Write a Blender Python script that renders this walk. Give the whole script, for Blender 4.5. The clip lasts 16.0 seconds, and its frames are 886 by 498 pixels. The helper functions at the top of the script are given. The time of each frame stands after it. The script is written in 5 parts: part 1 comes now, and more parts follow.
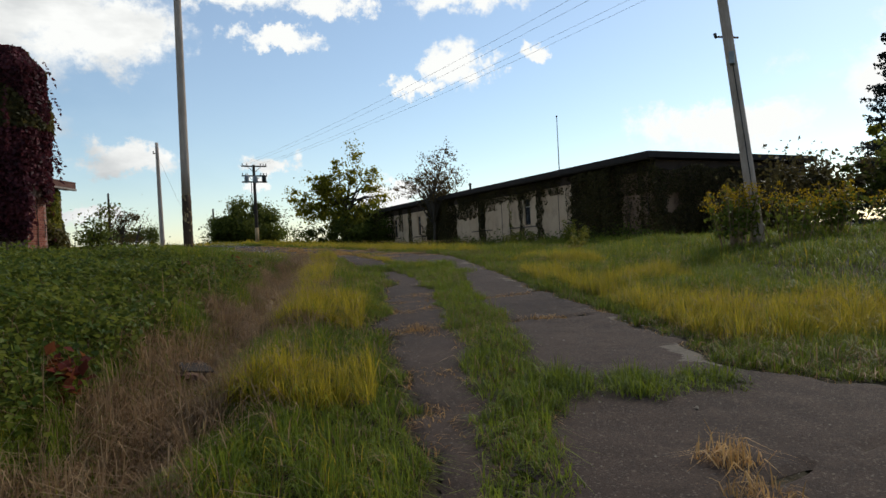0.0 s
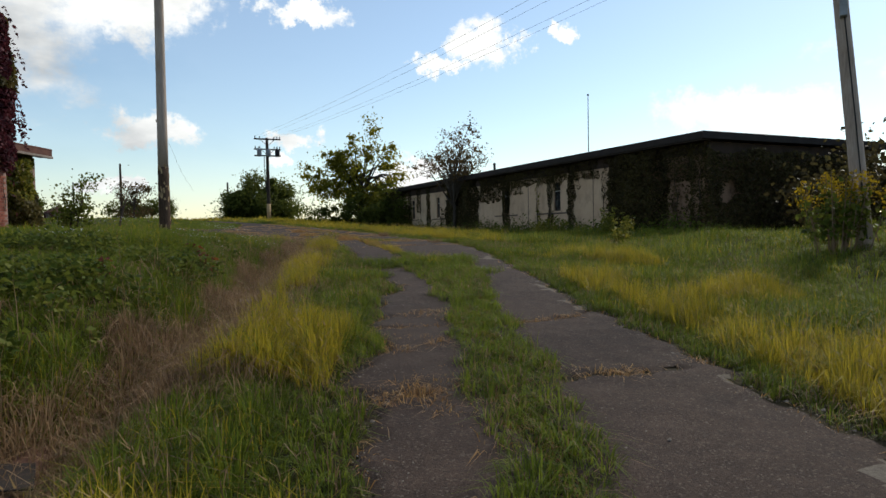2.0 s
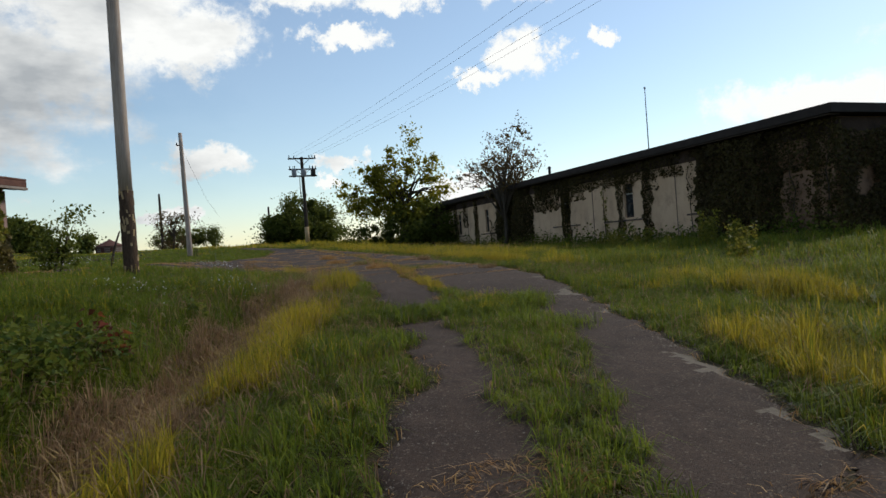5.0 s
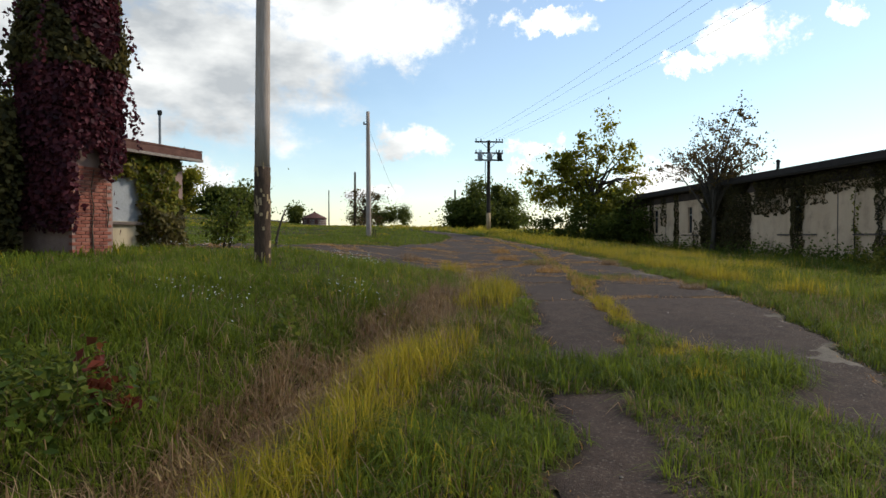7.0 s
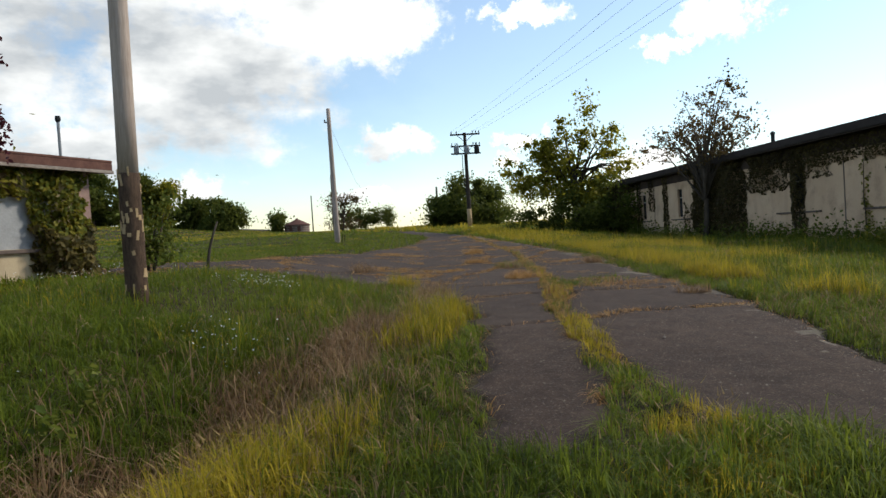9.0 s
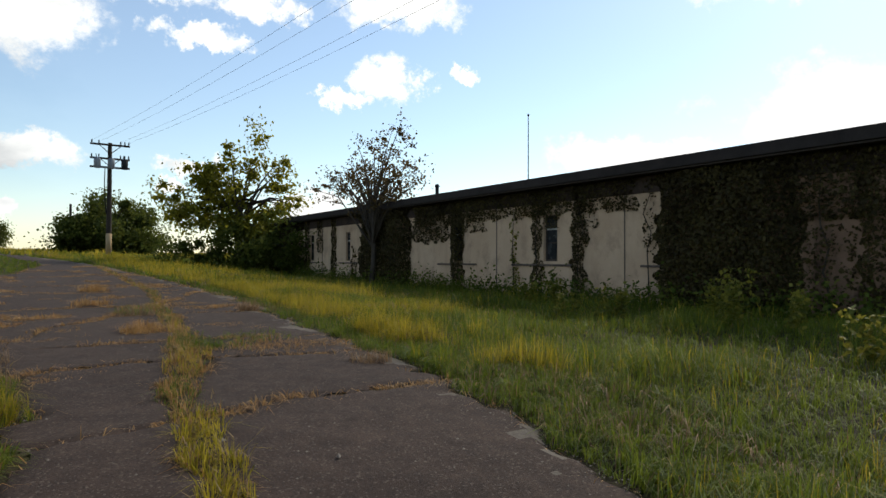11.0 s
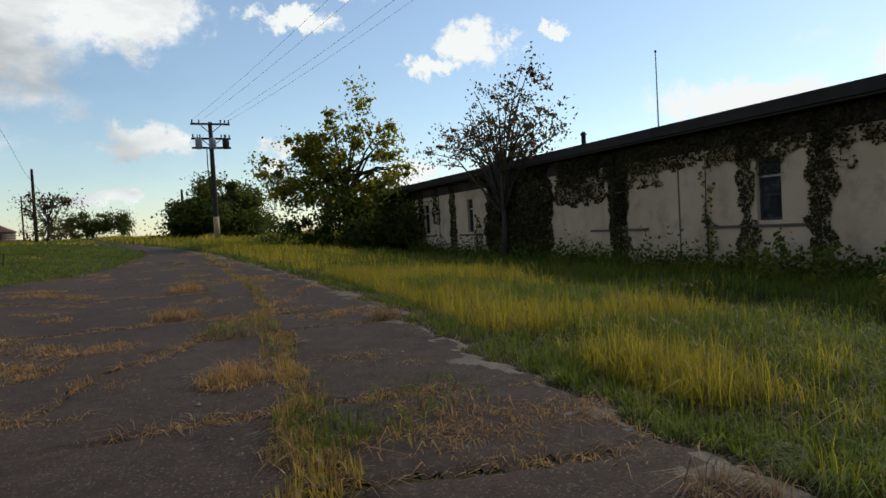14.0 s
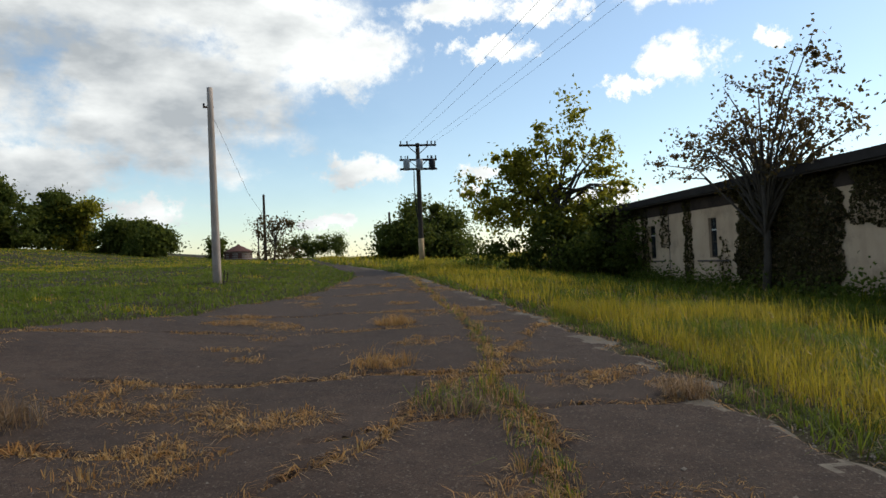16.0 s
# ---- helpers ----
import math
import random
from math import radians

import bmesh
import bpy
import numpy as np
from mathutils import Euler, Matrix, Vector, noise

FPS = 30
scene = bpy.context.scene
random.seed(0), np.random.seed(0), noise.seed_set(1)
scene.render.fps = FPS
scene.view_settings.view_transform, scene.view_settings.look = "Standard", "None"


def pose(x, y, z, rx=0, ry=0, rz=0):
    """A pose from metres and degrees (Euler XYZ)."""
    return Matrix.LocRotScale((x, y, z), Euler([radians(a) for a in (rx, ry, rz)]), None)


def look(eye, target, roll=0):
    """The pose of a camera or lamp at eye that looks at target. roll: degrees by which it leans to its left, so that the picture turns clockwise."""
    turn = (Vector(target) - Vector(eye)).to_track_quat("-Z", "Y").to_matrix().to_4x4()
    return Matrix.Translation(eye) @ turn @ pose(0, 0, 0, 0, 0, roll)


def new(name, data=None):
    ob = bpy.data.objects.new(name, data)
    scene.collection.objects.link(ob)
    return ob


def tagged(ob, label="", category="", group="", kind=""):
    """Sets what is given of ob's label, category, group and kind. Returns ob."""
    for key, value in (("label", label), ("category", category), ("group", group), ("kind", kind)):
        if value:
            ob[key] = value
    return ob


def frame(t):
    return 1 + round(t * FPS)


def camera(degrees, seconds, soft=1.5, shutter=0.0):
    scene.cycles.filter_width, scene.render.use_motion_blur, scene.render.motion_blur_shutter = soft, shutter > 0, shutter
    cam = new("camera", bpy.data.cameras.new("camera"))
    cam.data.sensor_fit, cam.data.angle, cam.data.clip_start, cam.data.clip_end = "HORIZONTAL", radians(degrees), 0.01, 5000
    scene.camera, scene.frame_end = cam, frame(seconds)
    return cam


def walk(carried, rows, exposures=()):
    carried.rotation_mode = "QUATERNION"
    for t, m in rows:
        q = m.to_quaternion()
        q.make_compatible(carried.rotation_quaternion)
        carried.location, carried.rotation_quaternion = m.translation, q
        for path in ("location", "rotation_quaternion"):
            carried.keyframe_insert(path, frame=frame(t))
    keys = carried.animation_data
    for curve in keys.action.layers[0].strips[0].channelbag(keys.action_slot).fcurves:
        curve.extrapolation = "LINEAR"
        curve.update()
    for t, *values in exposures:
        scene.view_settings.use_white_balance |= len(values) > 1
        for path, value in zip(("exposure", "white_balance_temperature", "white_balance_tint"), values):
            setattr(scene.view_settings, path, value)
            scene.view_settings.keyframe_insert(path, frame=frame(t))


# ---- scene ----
cam = camera(71.0, 16.0, soft=1.5)
PATH = [
    (0, (-0.440, 0.533, 2.168), (0.452, 2.323, 2.161), -2.9),
    (0.5, (-0.105, 1.196, 2.264), (0.653, 3.046, 2.217), -1.5),
    (1, (0.146, 1.819, 2.323), (0.999, 3.627, 2.293), -1.8),
    (1.5, (0.504, 2.507, 2.374), (1.249, 4.362, 2.290), -2.7),
    (2, (0.889, 3.168, 2.416), (1.722, 4.985, 2.347), -1.1),
    (2.5, (1.331, 3.821, 2.429), (2.340, 5.548, 2.430), -0.9),
    (3, (1.651, 4.426, 2.494), (2.529, 6.221, 2.576), -1.3),
    (3.5, (1.918, 5.085, 2.523), (2.698, 6.927, 2.534), -3.9),
    (6, (3.110, 8.575, 2.814), (3.611, 10.511, 2.799), -1.7),
    (6.5, (3.363, 9.241, 2.910), (3.592, 11.228, 2.886), -0.6),
    (7, (3.614, 9.892, 2.919), (3.720, 11.888, 2.878), 0.1),
    (7.5, (3.860, 10.511, 2.920), (3.850, 12.511, 2.932), -1.1),
    (8, (4.103, 11.084, 2.963), (3.831, 13.064, 2.878), 1.0),
    (8.5, (4.322, 11.625, 3.008), (4.313, 13.624, 2.940), -1.0),
    (9, (4.621, 12.258, 3.050), (4.752, 14.253, 3.000), -3.6),
    (9.5, (4.838, 12.968, 3.056), (5.237, 14.927, 3.009), -1.3),
    (10, (5.108, 13.639, 3.072), (5.735, 15.538, 3.065), -0.1),
    (12.5, (6.172, 16.559, 3.194), (7.685, 17.866, 3.225), 0.2),
    (13, (6.366, 17.434, 3.228), (7.759, 18.866, 3.318), -0.5),
    (13.5, (6.365, 18.252, 3.270), (7.546, 19.866, 3.270), -3.3),
    (14, (6.439, 19.089, 3.316), (7.278, 20.904, 3.251), -3.1),
    (14.5, (6.432, 19.877, 3.291), (7.034, 21.783, 3.224), -2.2),
    (15, (6.456, 20.691, 3.317), (6.767, 22.666, 3.344), -2.8),
    (15.5, (6.516, 21.437, 3.356), (6.706, 23.428, 3.405), -0.8),
    (16, (6.526, 22.113, 3.370), (6.776, 24.097, 3.409), -2.3),
]
EXPOSURES = [(0.0, 0.14, 6550, 7), (2.0, 0.26, 6550, 7), (3.5, 0.06, 6550, 7), (6.0, 0.3, 6550, 7), (8.0, 0.6, 6600, 7), (10.0, 0.55, 6600, 7), (12.5, 0.13, 6600, 7), (13.1, 0.13, 6600, 7), (14.0, 0.05, 6400, 6), (15.0, 0.2, 6450, 6), (16.0, 0.3, 6500, 6)]
walk(cam, [(t, look(eye, target, roll)) for t, eye, target, roll in PATH], EXPOSURES)

# ---- light ----
SUN_AZ, SUN_EL, SKY, CLOUD = 72.0, 37.0, 0.125, 0.9
world = bpy.data.worlds.new("sky")
scene.world = world
world.use_nodes = True


CLOUDS = [
    (-25, 25, 32, 11), (-38, 15, 18, 10), (-17, 14, 13, 8), (-8, 21, 10, 6.5), (-27, 8, 10, 3.5), (-2, 18.5, 7, 3.4), (0, 8.4, 4.8, 1.7),
    (28.3, 16.4, 3.4, 2.1), (24.8, 14.5, 2.8, 0.9), (13, 18.4, 4.7, 1.1), (9, 22, 7, 2), (17.5, 21.5, 3.7, 1.7), (30, 22.5, 7, 2.2),
    (11.6, 8.1, 3.0, 1.1), (9.4, 6.4, 1.8, 0.8), (35.4, 17.1, 1.8, 0.9), (51, 9, 8, 2.6), (70, 12, 13, 4.5),
    (64, 23, 10, 3), (85, 20, 8, 4), (90, 11, 9, 4), (-3.4, 3.4, 2.2, 1.0), (-17.7, 5.0, 4, 1.6), (22.2, 4.9, 4, 1.7),
]


def build_world():
    nt = world.node_tree
    nt.nodes.clear()
    out = nt.nodes.new("ShaderNodeOutputWorld")
    bg = nt.nodes.new("ShaderNodeBackground")
    sky = nt.nodes.new("ShaderNodeTexSky")
    sky.sky_type, sky.sun_disc = "NISHITA", False
    sky.sun_elevation, sky.sun_rotation = radians(SUN_EL), radians(SUN_AZ)
    sky.air_density, sky.dust_density, sky.ozone_density = 1.12, 0.26, 1.9
    bg.inputs["Strength"].default_value = SKY

    def math_node(op, a, b=None):
        n = nt.nodes.new("ShaderNodeMath")
        n.operation = op
        for sock, v in zip(n.inputs, (a, b)):
            if isinstance(v, (int, float)):
                sock.default_value = v
            elif v is not None:
                nt.links.new(v, sock)
        return n.outputs[0]

    def vec_node(op, a, b=None):
        n = nt.nodes.new("ShaderNodeVectorMath")
        n.operation = op
        nt.links.new(a, n.inputs[0])
        if b is not None:
            n.inputs[1].default_value = b
        return n.outputs["Value" if op == "LENGTH" else "Vector"]

    co = nt.nodes.new("ShaderNodeTexCoord").outputs["Generated"]
    sep = nt.nodes.new("ShaderNodeSeparateXYZ")
    nt.links.new(co, sep.inputs[0])
    az = math_node("MULTIPLY", math_node("ARCTAN2", sep.outputs[0], sep.outputs[1]), 57.2958)
    el = math_node("MULTIPLY", math_node("ARCSINE", sep.outputs[2]), 57.2958)
    polar = nt.nodes.new("ShaderNodeCombineXYZ")
    nt.links.new(az, polar.inputs[0])
    nt.links.new(el, polar.inputs[1])
    warp = nt.nodes.new("ShaderNodeTexNoise")
    warp.inputs["Scale"].default_value, warp.inputs["Detail"].default_value, warp.inputs["Roughness"].default_value = 16.0, 7.0, 0.68
    nt.links.new(co, warp.inputs["Vector"])
    shift = vec_node("MULTIPLY", vec_node("SUBTRACT", warp.outputs["Color"], (0.5, 0.5, 0.5)), (13.0, 6.5, 0))
    bent_polar = nt.nodes.new("ShaderNodeVectorMath")
    nt.links.new(polar.outputs[0], bent_polar.inputs[0])
    nt.links.new(shift, bent_polar.inputs[1])
    near = None
    for a, e, w, h in CLOUDS:
        d = vec_node("LENGTH", vec_node("MULTIPLY", vec_node("SUBTRACT", bent_polar.outputs[0], (a, e, 0)), (1 / w, 1 / h, 0)))
        near = d if near is None else math_node("MINIMUM", near, d)
    mask = math_node("MAXIMUM", math_node("MULTIPLY", math_node("SUBTRACT", 1.0, near), 1.6), -0.6)

    def noise_node(scale, detail, rough, stretch):
        mp = nt.nodes.new("ShaderNodeMapping")
        mp.inputs["Scale"].default_value = stretch
        nt.links.new(co, mp.inputs["Vector"])
        n = nt.nodes.new("ShaderNodeTexNoise")
        n.inputs["Scale"].default_value, n.inputs["Detail"].default_value, n.inputs["Roughness"].default_value = scale, detail, rough
        nt.links.new(mp.outputs[0], n.inputs["Vector"])
        return n.outputs["Fac"]

    puff = noise_node(11.0, 9.0, 0.6, (1, 1, 1.7))
    dense = math_node("ADD", mask, math_node("MULTIPLY", math_node("SUBTRACT", puff, 0.5), 2.0))
    ramp = nt.nodes.new("ShaderNodeMapRange")
    ramp.interpolation_type = "SMOOTHSTEP"
    ramp.inputs["From Min"].default_value, ramp.inputs["From Max"].default_value = 0.0, 0.85
    ramp.inputs["To Min"].default_value = 0.08
    nt.links.new(dense, ramp.inputs["Value"])
    shade = noise_node(5.0, 6.0, 0.55, (1, 1, 2.2))
    grey = nt.nodes.new("ShaderNodeValToRGB")
    grey.color_ramp.elements[0].position, grey.color_ramp.elements[0].color = 0.22, (0.43, 0.455, 0.49, 1)
    grey.color_ramp.elements[1].position, grey.color_ramp.elements[1].color = 0.52, (1.0, 1.0, 1.0, 1)
    sunward = math_node("MINIMUM", math_node("MAXIMUM", math_node("MULTIPLY", math_node("SUBTRACT", az, 5.0), 0.012), -0.14), 0.3)
    nt.links.new(math_node("ADD", shade, sunward), grey.inputs["Fac"])
    cl = nt.nodes.new("ShaderNodeBackground")
    cl.inputs["Strength"].default_value = CLOUD
    nt.links.new(grey.outputs["Color"], cl.inputs["Color"])
    mix = nt.nodes.new("ShaderNodeMixShader")
    nt.links.new(ramp.outputs[0], mix.inputs[0])
    nt.links.new(sky.outputs["Color"], bg.inputs["Color"])
    nt.links.new(bg.outputs[0], mix.inputs[1])
    nt.links.new(cl.outputs[0], mix.inputs[2])
    nt.links.new(mix.outputs[0], out.inputs["Surface"])


build_world()
sun = new("sun", bpy.data.lights.new("sun", "SUN"))
sun.data.energy, sun.data.angle, sun.data.color = 2.3, radians(9.0), (1.0, 0.93, 0.82)
_a, _e = radians(SUN_AZ), radians(SUN_EL)
sun.matrix_world = look((0, 0, 60), (-math.sin(_a) * math.cos(_e), -math.cos(_a) * math.cos(_e), 60 - math.sin(_e)))

# ---- materials ----


class Mat:
    """A small builder of node materials."""

    def __init__(self, name, rough=0.85):
        self.m = bpy.data.materials.new(name)
        self.m.use_nodes = True
        self.nt = self.m.node_tree
        self.b = self.nt.nodes["Principled BSDF"]
        self.b.inputs["Roughness"].default_value = rough
        self.b.inputs["Specular IOR Level"].default_value = 0.18
        self.out = self.nt.nodes["Material Output"]
        self.co = None

    def n(self, kind, **vals):
        node = self.nt.nodes.new("ShaderNode" + kind)
        for k, v in vals.items():
            node.inputs[k.replace("_", " ")].default_value = v
        return node

    def link(self, a, b):
        self.nt.links.new(a, b)

    def coords(self):
        if self.co is None:
            self.co = self.n("TexCoord").outputs["Object"]
        return self.co

    def noise(self, scale, detail=4.0, rough=0.6, stretch=None):
        t = self.n("TexNoise", Scale=scale, Detail=detail, Roughness=rough)
        co = self.coords()
        if stretch:
            mp = self.n("Mapping")
            mp.inputs["Scale"].default_value = stretch
            self.link(co, mp.inputs["Vector"])
            co = mp.outputs["Vector"]
        self.link(co, t.inputs["Vector"])
        return t.outputs["Fac"]

    def ramp(self, fac, stops):
        r = self.n("ValToRGB")
        el = r.color_ramp.elements
        while len(el) < len(stops):
            el.new(0.5)
        for e, (p, c) in zip(el, stops):
            e.position = p
            e.color = (*c, 1.0) if len(c) == 3 else c
        self.link(fac, r.inputs["Fac"])
        return r.outputs["Color"]

    def mix(self, fac, a, b, mode="MIX"):
        m = self.nt.nodes.new("ShaderNodeMix")
        m.data_type, m.blend_type = "RGBA", mode
        for sock, v in ((m.inputs[0], fac), (m.inputs[6], a), (m.inputs[7], b)):
            if isinstance(v, (int, float)):
                sock.default_value = v
            elif isinstance(v, tuple):
                sock.default_value = (*v, 1.0)
            else:
                self.link(v, sock)
        return m.outputs[2]

    def color(self, c):
        if isinstance(c, tuple):
            self.b.inputs["Base Color"].default_value = (*c, 1.0)
        else:
            self.link(c, self.b.inputs["Base Color"])
        return self

    def bump(self, fac, strength=0.4, dist=0.02):
        b = self.n("Bump", Strength=strength, Distance=dist)
        self.link(fac, b.inputs["Height"])
        self.link(b.outputs["Normal"], self.b.inputs["Normal"])
        return self

    def island(self):
        return self.n("NewGeometry").outputs["Random Per Island"]

    def leafy(self, col, back, amount=0.45):
        """A thin leaf: part of the light goes through."""
        tr = self.n("BsdfTranslucent")
        self.link(back, tr.inputs["Color"]) if not isinstance(back, tuple) else None
        if isinstance(back, tuple):
            tr.inputs["Color"].default_value = (*back, 1.0)
        self.color(col)
        mx = self.n("MixShader")
        mx.inputs[0].default_value = amount
        self.link(self.b.outputs[0], mx.inputs[1])
        self.link(tr.outputs[0], mx.inputs[2])
        self.link(mx.outputs[0], self.out.inputs["Surface"])
        self.b.inputs["Specular IOR Level"].default_value = 0.1
        return self


def two_tone(name, a, b, scale, rough=0.85, bump=0.3, dist=0.01, fine=40.0, stretch=None):
    m = Mat(name, rough)
    f = m.noise(scale, 5, 0.65, stretch)
    g = m.noise(fine, 3, 0.6, stretch)
    m.color(m.mix(0.35, m.ramp(f, [(0.3, a), (0.7, b)]), m.ramp(g, [(0.3, a), (0.75, b)])))
    m.bump(g, bump, dist)
    return m.m


def leaf_mat(name, stops, patch, amount=0.45):
    """Leaf colours vary leaf by leaf and in patches."""
    m = Mat(name, 0.55)
    f = m.noise(patch, 3, 0.6)
    v = m.n("Math")
    v.operation = "MULTIPLY_ADD"
    m.link(m.island(), v.inputs[0])
    v.inputs[1].default_value = 0.75
    m.link(f, v.inputs[2])
    w = m.n("Math")
    w.operation = "SUBTRACT"
    m.link(v.outputs[0], w.inputs[0])
    w.inputs[1].default_value = 0.375
    c = m.ramp(w.outputs[0], stops)
    m.leafy(c, m.mix(0.5, c, tuple(min(1, 1.9 * x) for x in stops[-1][1])), amount)
    return m.m


# ---- plan ----


def smooth(t):
    t = np.clip(t, 0, 1)
    return t * t * (3 - 2 * t)


ROAD_Y = [-60, -10, 0.7, 5.2, 8.5, 10.9, 13.4, 16.8, 19.2, 22.2, 28, 44, 61, 120, 200, 400]
ROAD_Z = [-1.5, 0.0, 0.64, 0.98, 1.22, 1.36, 1.5, 1.67, 1.86, 1.95, 2.1, 2.7, 3.35, 4.3, 5.0, 4.0]


def road_axis(y):
    return np.interp(y, [-10, 0, 6, 12, 18, 24, 40, 61], [-1, 1.2, 4.0, 6.2, 7.3, 7.8, 8.0, 7.6])


def wave(x, y, s):
    """Cheap smooth unevenness, about -1 to 1."""
    return (np.sin(1.7 * x * s + 0.6 * np.sin(2.3 * y * s)) + np.sin(2.1 * y * s + 1.1 * np.sin(1.3 * x * s + 2.0)) + np.sin(1.1 * (x + y) * s + 0.7)) / 3


def ditch_x(y):
    return np.interp(y, [-10, 0, 7, 10.3, 12.2, 13.8, 15.4, 16.5, 18.4, 20, 30], [-5, -2.2, 0, 1.17, 1.79, 2.3, 2.7, 3.1, 3.7, 4.3, 6.0])


def height(x, y):
    """The lie of the land."""
    x, y = np.asarray(x, float), np.asarray(y, float)
    z = np.interp(y, ROAD_Y, ROAD_Z)
    du = x - road_axis(y)
    z = z + np.interp(y, [0, 10, 20, 44, 60], [0.7, 0.7, 0.15, -0.6, -0.3]) * smooth((du - 2) / 8)
    z = z + np.interp(y, [0, 15, 24, 44, 60], [0.75, 0.6, 0.5, 0.15, 0.3]) * smooth((-du - 2.5) / 5)
    z = z - 0.5 * np.exp(-(((x - ditch_x(y)) / 0.6) ** 2)) * smooth((20.5 - y) / 5)
    z = z + 3.2 * smooth((-x - 8) / 42) * smooth((y - 42) / 60)
    rough = smooth((np.abs(du) - 2.5) / 3)
    return z + 0.05 * rough * wave(x, y, 1.0)


RIGHT_Y = [-12, 0, 2.6, 3.4, 4.4, 6.4, 8, 10.8, 14.5, 18, 20.5, 25, 29, 34.5, 45, 51, 62, 90]
RIGHT_X = [9, 8.5, 6.5, 5.0, 4.5, 5.1, 5.6, 6.4, 7.75, 8.8, 9.25, 9.45, 9.75, 9.6, 8.6, 7.7, 5.0, 1.0]
LEFT_Y = [-12, 0, 3.8, 4.8, 6.5, 7.8, 9.4, 10.5, 12.5, 15, 16.5, 19.4, 22, 24, 25.5, 26.6, 28.5, 31.5, 32.3, 34.5, 38, 41, 47, 51, 62, 90]
LEFT_X = [-3, -0.3, 0.94, 1.33, 1.95, 2.25, 2.9, 3.3, 4.3, 4.75, 5.1, 5.5, 5.5, 4.9, 2.5, -1.0, -14, -6.0, 1.2, 2.75, 4.1, 5.2, 6.0, 5.9, 4.0, 0.0]


def paved(x, y):
    """Metres inside the paving (negative outside), with a crumbled edge."""
    w = 0.16 * wave(x, y, 2.3) + 0.1 * wave(x, y, 6.1)
    return np.minimum(x - np.interp(y, LEFT_Y, LEFT_X), np.interp(y, RIGHT_Y, RIGHT_X) - x) + w


STRIP_Y = [2.5, 4.2, 5.9, 7.3, 8.5, 9.8, 10.7, 12.4, 13.8, 15.4, 16.5, 17.7, 20.0, 22.6, 25.0, 29.0, 32.0, 40.0]
STRIP_X = [0.9, 1.9, 2.8, 3.4, 3.85, 4.35, 4.75, 5.4, 5.95, 6.2, 6.3, 6.45, 6.6, 7.2, 7.5, 7.85, 8.2, 8.2]
STRIP_W = [0.3, 0.3, 0.45, 0.42, 0.42, 0.38, 0.42, 0.55, 0.7, 0.7, 0.35, 0.2, 0.18, 0.2, 0.15, 0.12, 0.12, 0.1]


def strip(x, y):
    """Metres inside the grown-over strip along the middle of the road."""
    return np.interp(y, STRIP_Y, STRIP_W) - np.abs(x - np.interp(y, STRIP_Y, STRIP_X) - 0.12 * wave(x, y, 2.0)) + 0.1 * wave(x, y, 5.0)


def quick_mesh(name, co, tris, mat, parent=None):
    """A mesh of triangles from arrays."""
    me = bpy.data.meshes.new(name)
    co, tris = np.asarray(co, np.float32), np.asarray(tris, np.int32)
    me.vertices.add(len(co))
    me.vertices.foreach_set("co", co.ravel())
    me.loops.add(tris.size)
    me.loops.foreach_set("vertex_index", tris.ravel())
    me.polygons.add(len(tris))
    me.polygons.foreach_set("loop_start", np.arange(0, tris.size, 3, dtype=np.int32))
    me.update(calc_edges=True)
    me.validate()
    me.materials.append(mat)
    ob = new(name, me)
    ob.parent = parent
    return ob


def part(name, bm, mat, parent=None, label="", smooth_shade=False):
    me = bpy.data.meshes.new(name)
    bmesh.ops.recalc_face_normals(bm, faces=bm.faces)
    if smooth_shade:
        for f in bm.faces:
            f.smooth = True
    bm.to_mesh(me)
    bm.free()
    me.materials.append(mat)
    ob = new(name, me)
    ob.parent = parent
    if label:
        tagged(ob, label)
    return ob


def box(x0, x1, y0, y1, z0, z1, bevel=0.0, bm=None):
    bm = bm or bmesh.new()
    r = bmesh.ops.create_cube(bm, size=1.0)
    bmesh.ops.transform(bm, verts=r["verts"], matrix=Matrix.Translation(((x0 + x1) / 2, (y0 + y1) / 2, (z0 + z1) / 2)) @ Matrix.Diagonal((x1 - x0, y1 - y0, z1 - z0, 1)))
    if bevel:
        es = list({e for v in r["verts"] for e in v.link_edges})
        bmesh.ops.bevel(bm, geom=es, offset=bevel, segments=2, affect="EDGES", profile=0.5)
    return bm


def tube(points, radii, sides=8, bm=None):
    """A tapered tube along points."""
    bm = bm or bmesh.new()
    rings = []
    pts = [Vector(p) for p in points]
    for i, p in enumerate(pts):
        d = (pts[min(i + 1, len(pts) - 1)] - pts[max(i - 1, 0)]).normalized()
        side = d.cross(Vector((0.13, 0.97, 0.2))).normalized()
        up = d.cross(side)
        r = radii[i] if hasattr(radii, "__len__") else radii
        rings.append([bm.verts.new(p + r * (math.cos(a) * side + math.sin(a) * up)) for a in [2 * math.pi * k / sides for k in range(sides)]])
    for a, b in zip(rings, rings[1:]):
        for k in range(sides):
            bm.faces.new((a[k], a[(k + 1) % sides], b[(k + 1) % sides], b[k]))
    bm.faces.new(rings[0])
    bm.faces.new(rings[-1][::-1])
    return bm


def empty(name, m=None):
    ob = new(name)
    ob.empty_display_size = 0.2
    if m is not None:
        ob.matrix_world = m
    return ob


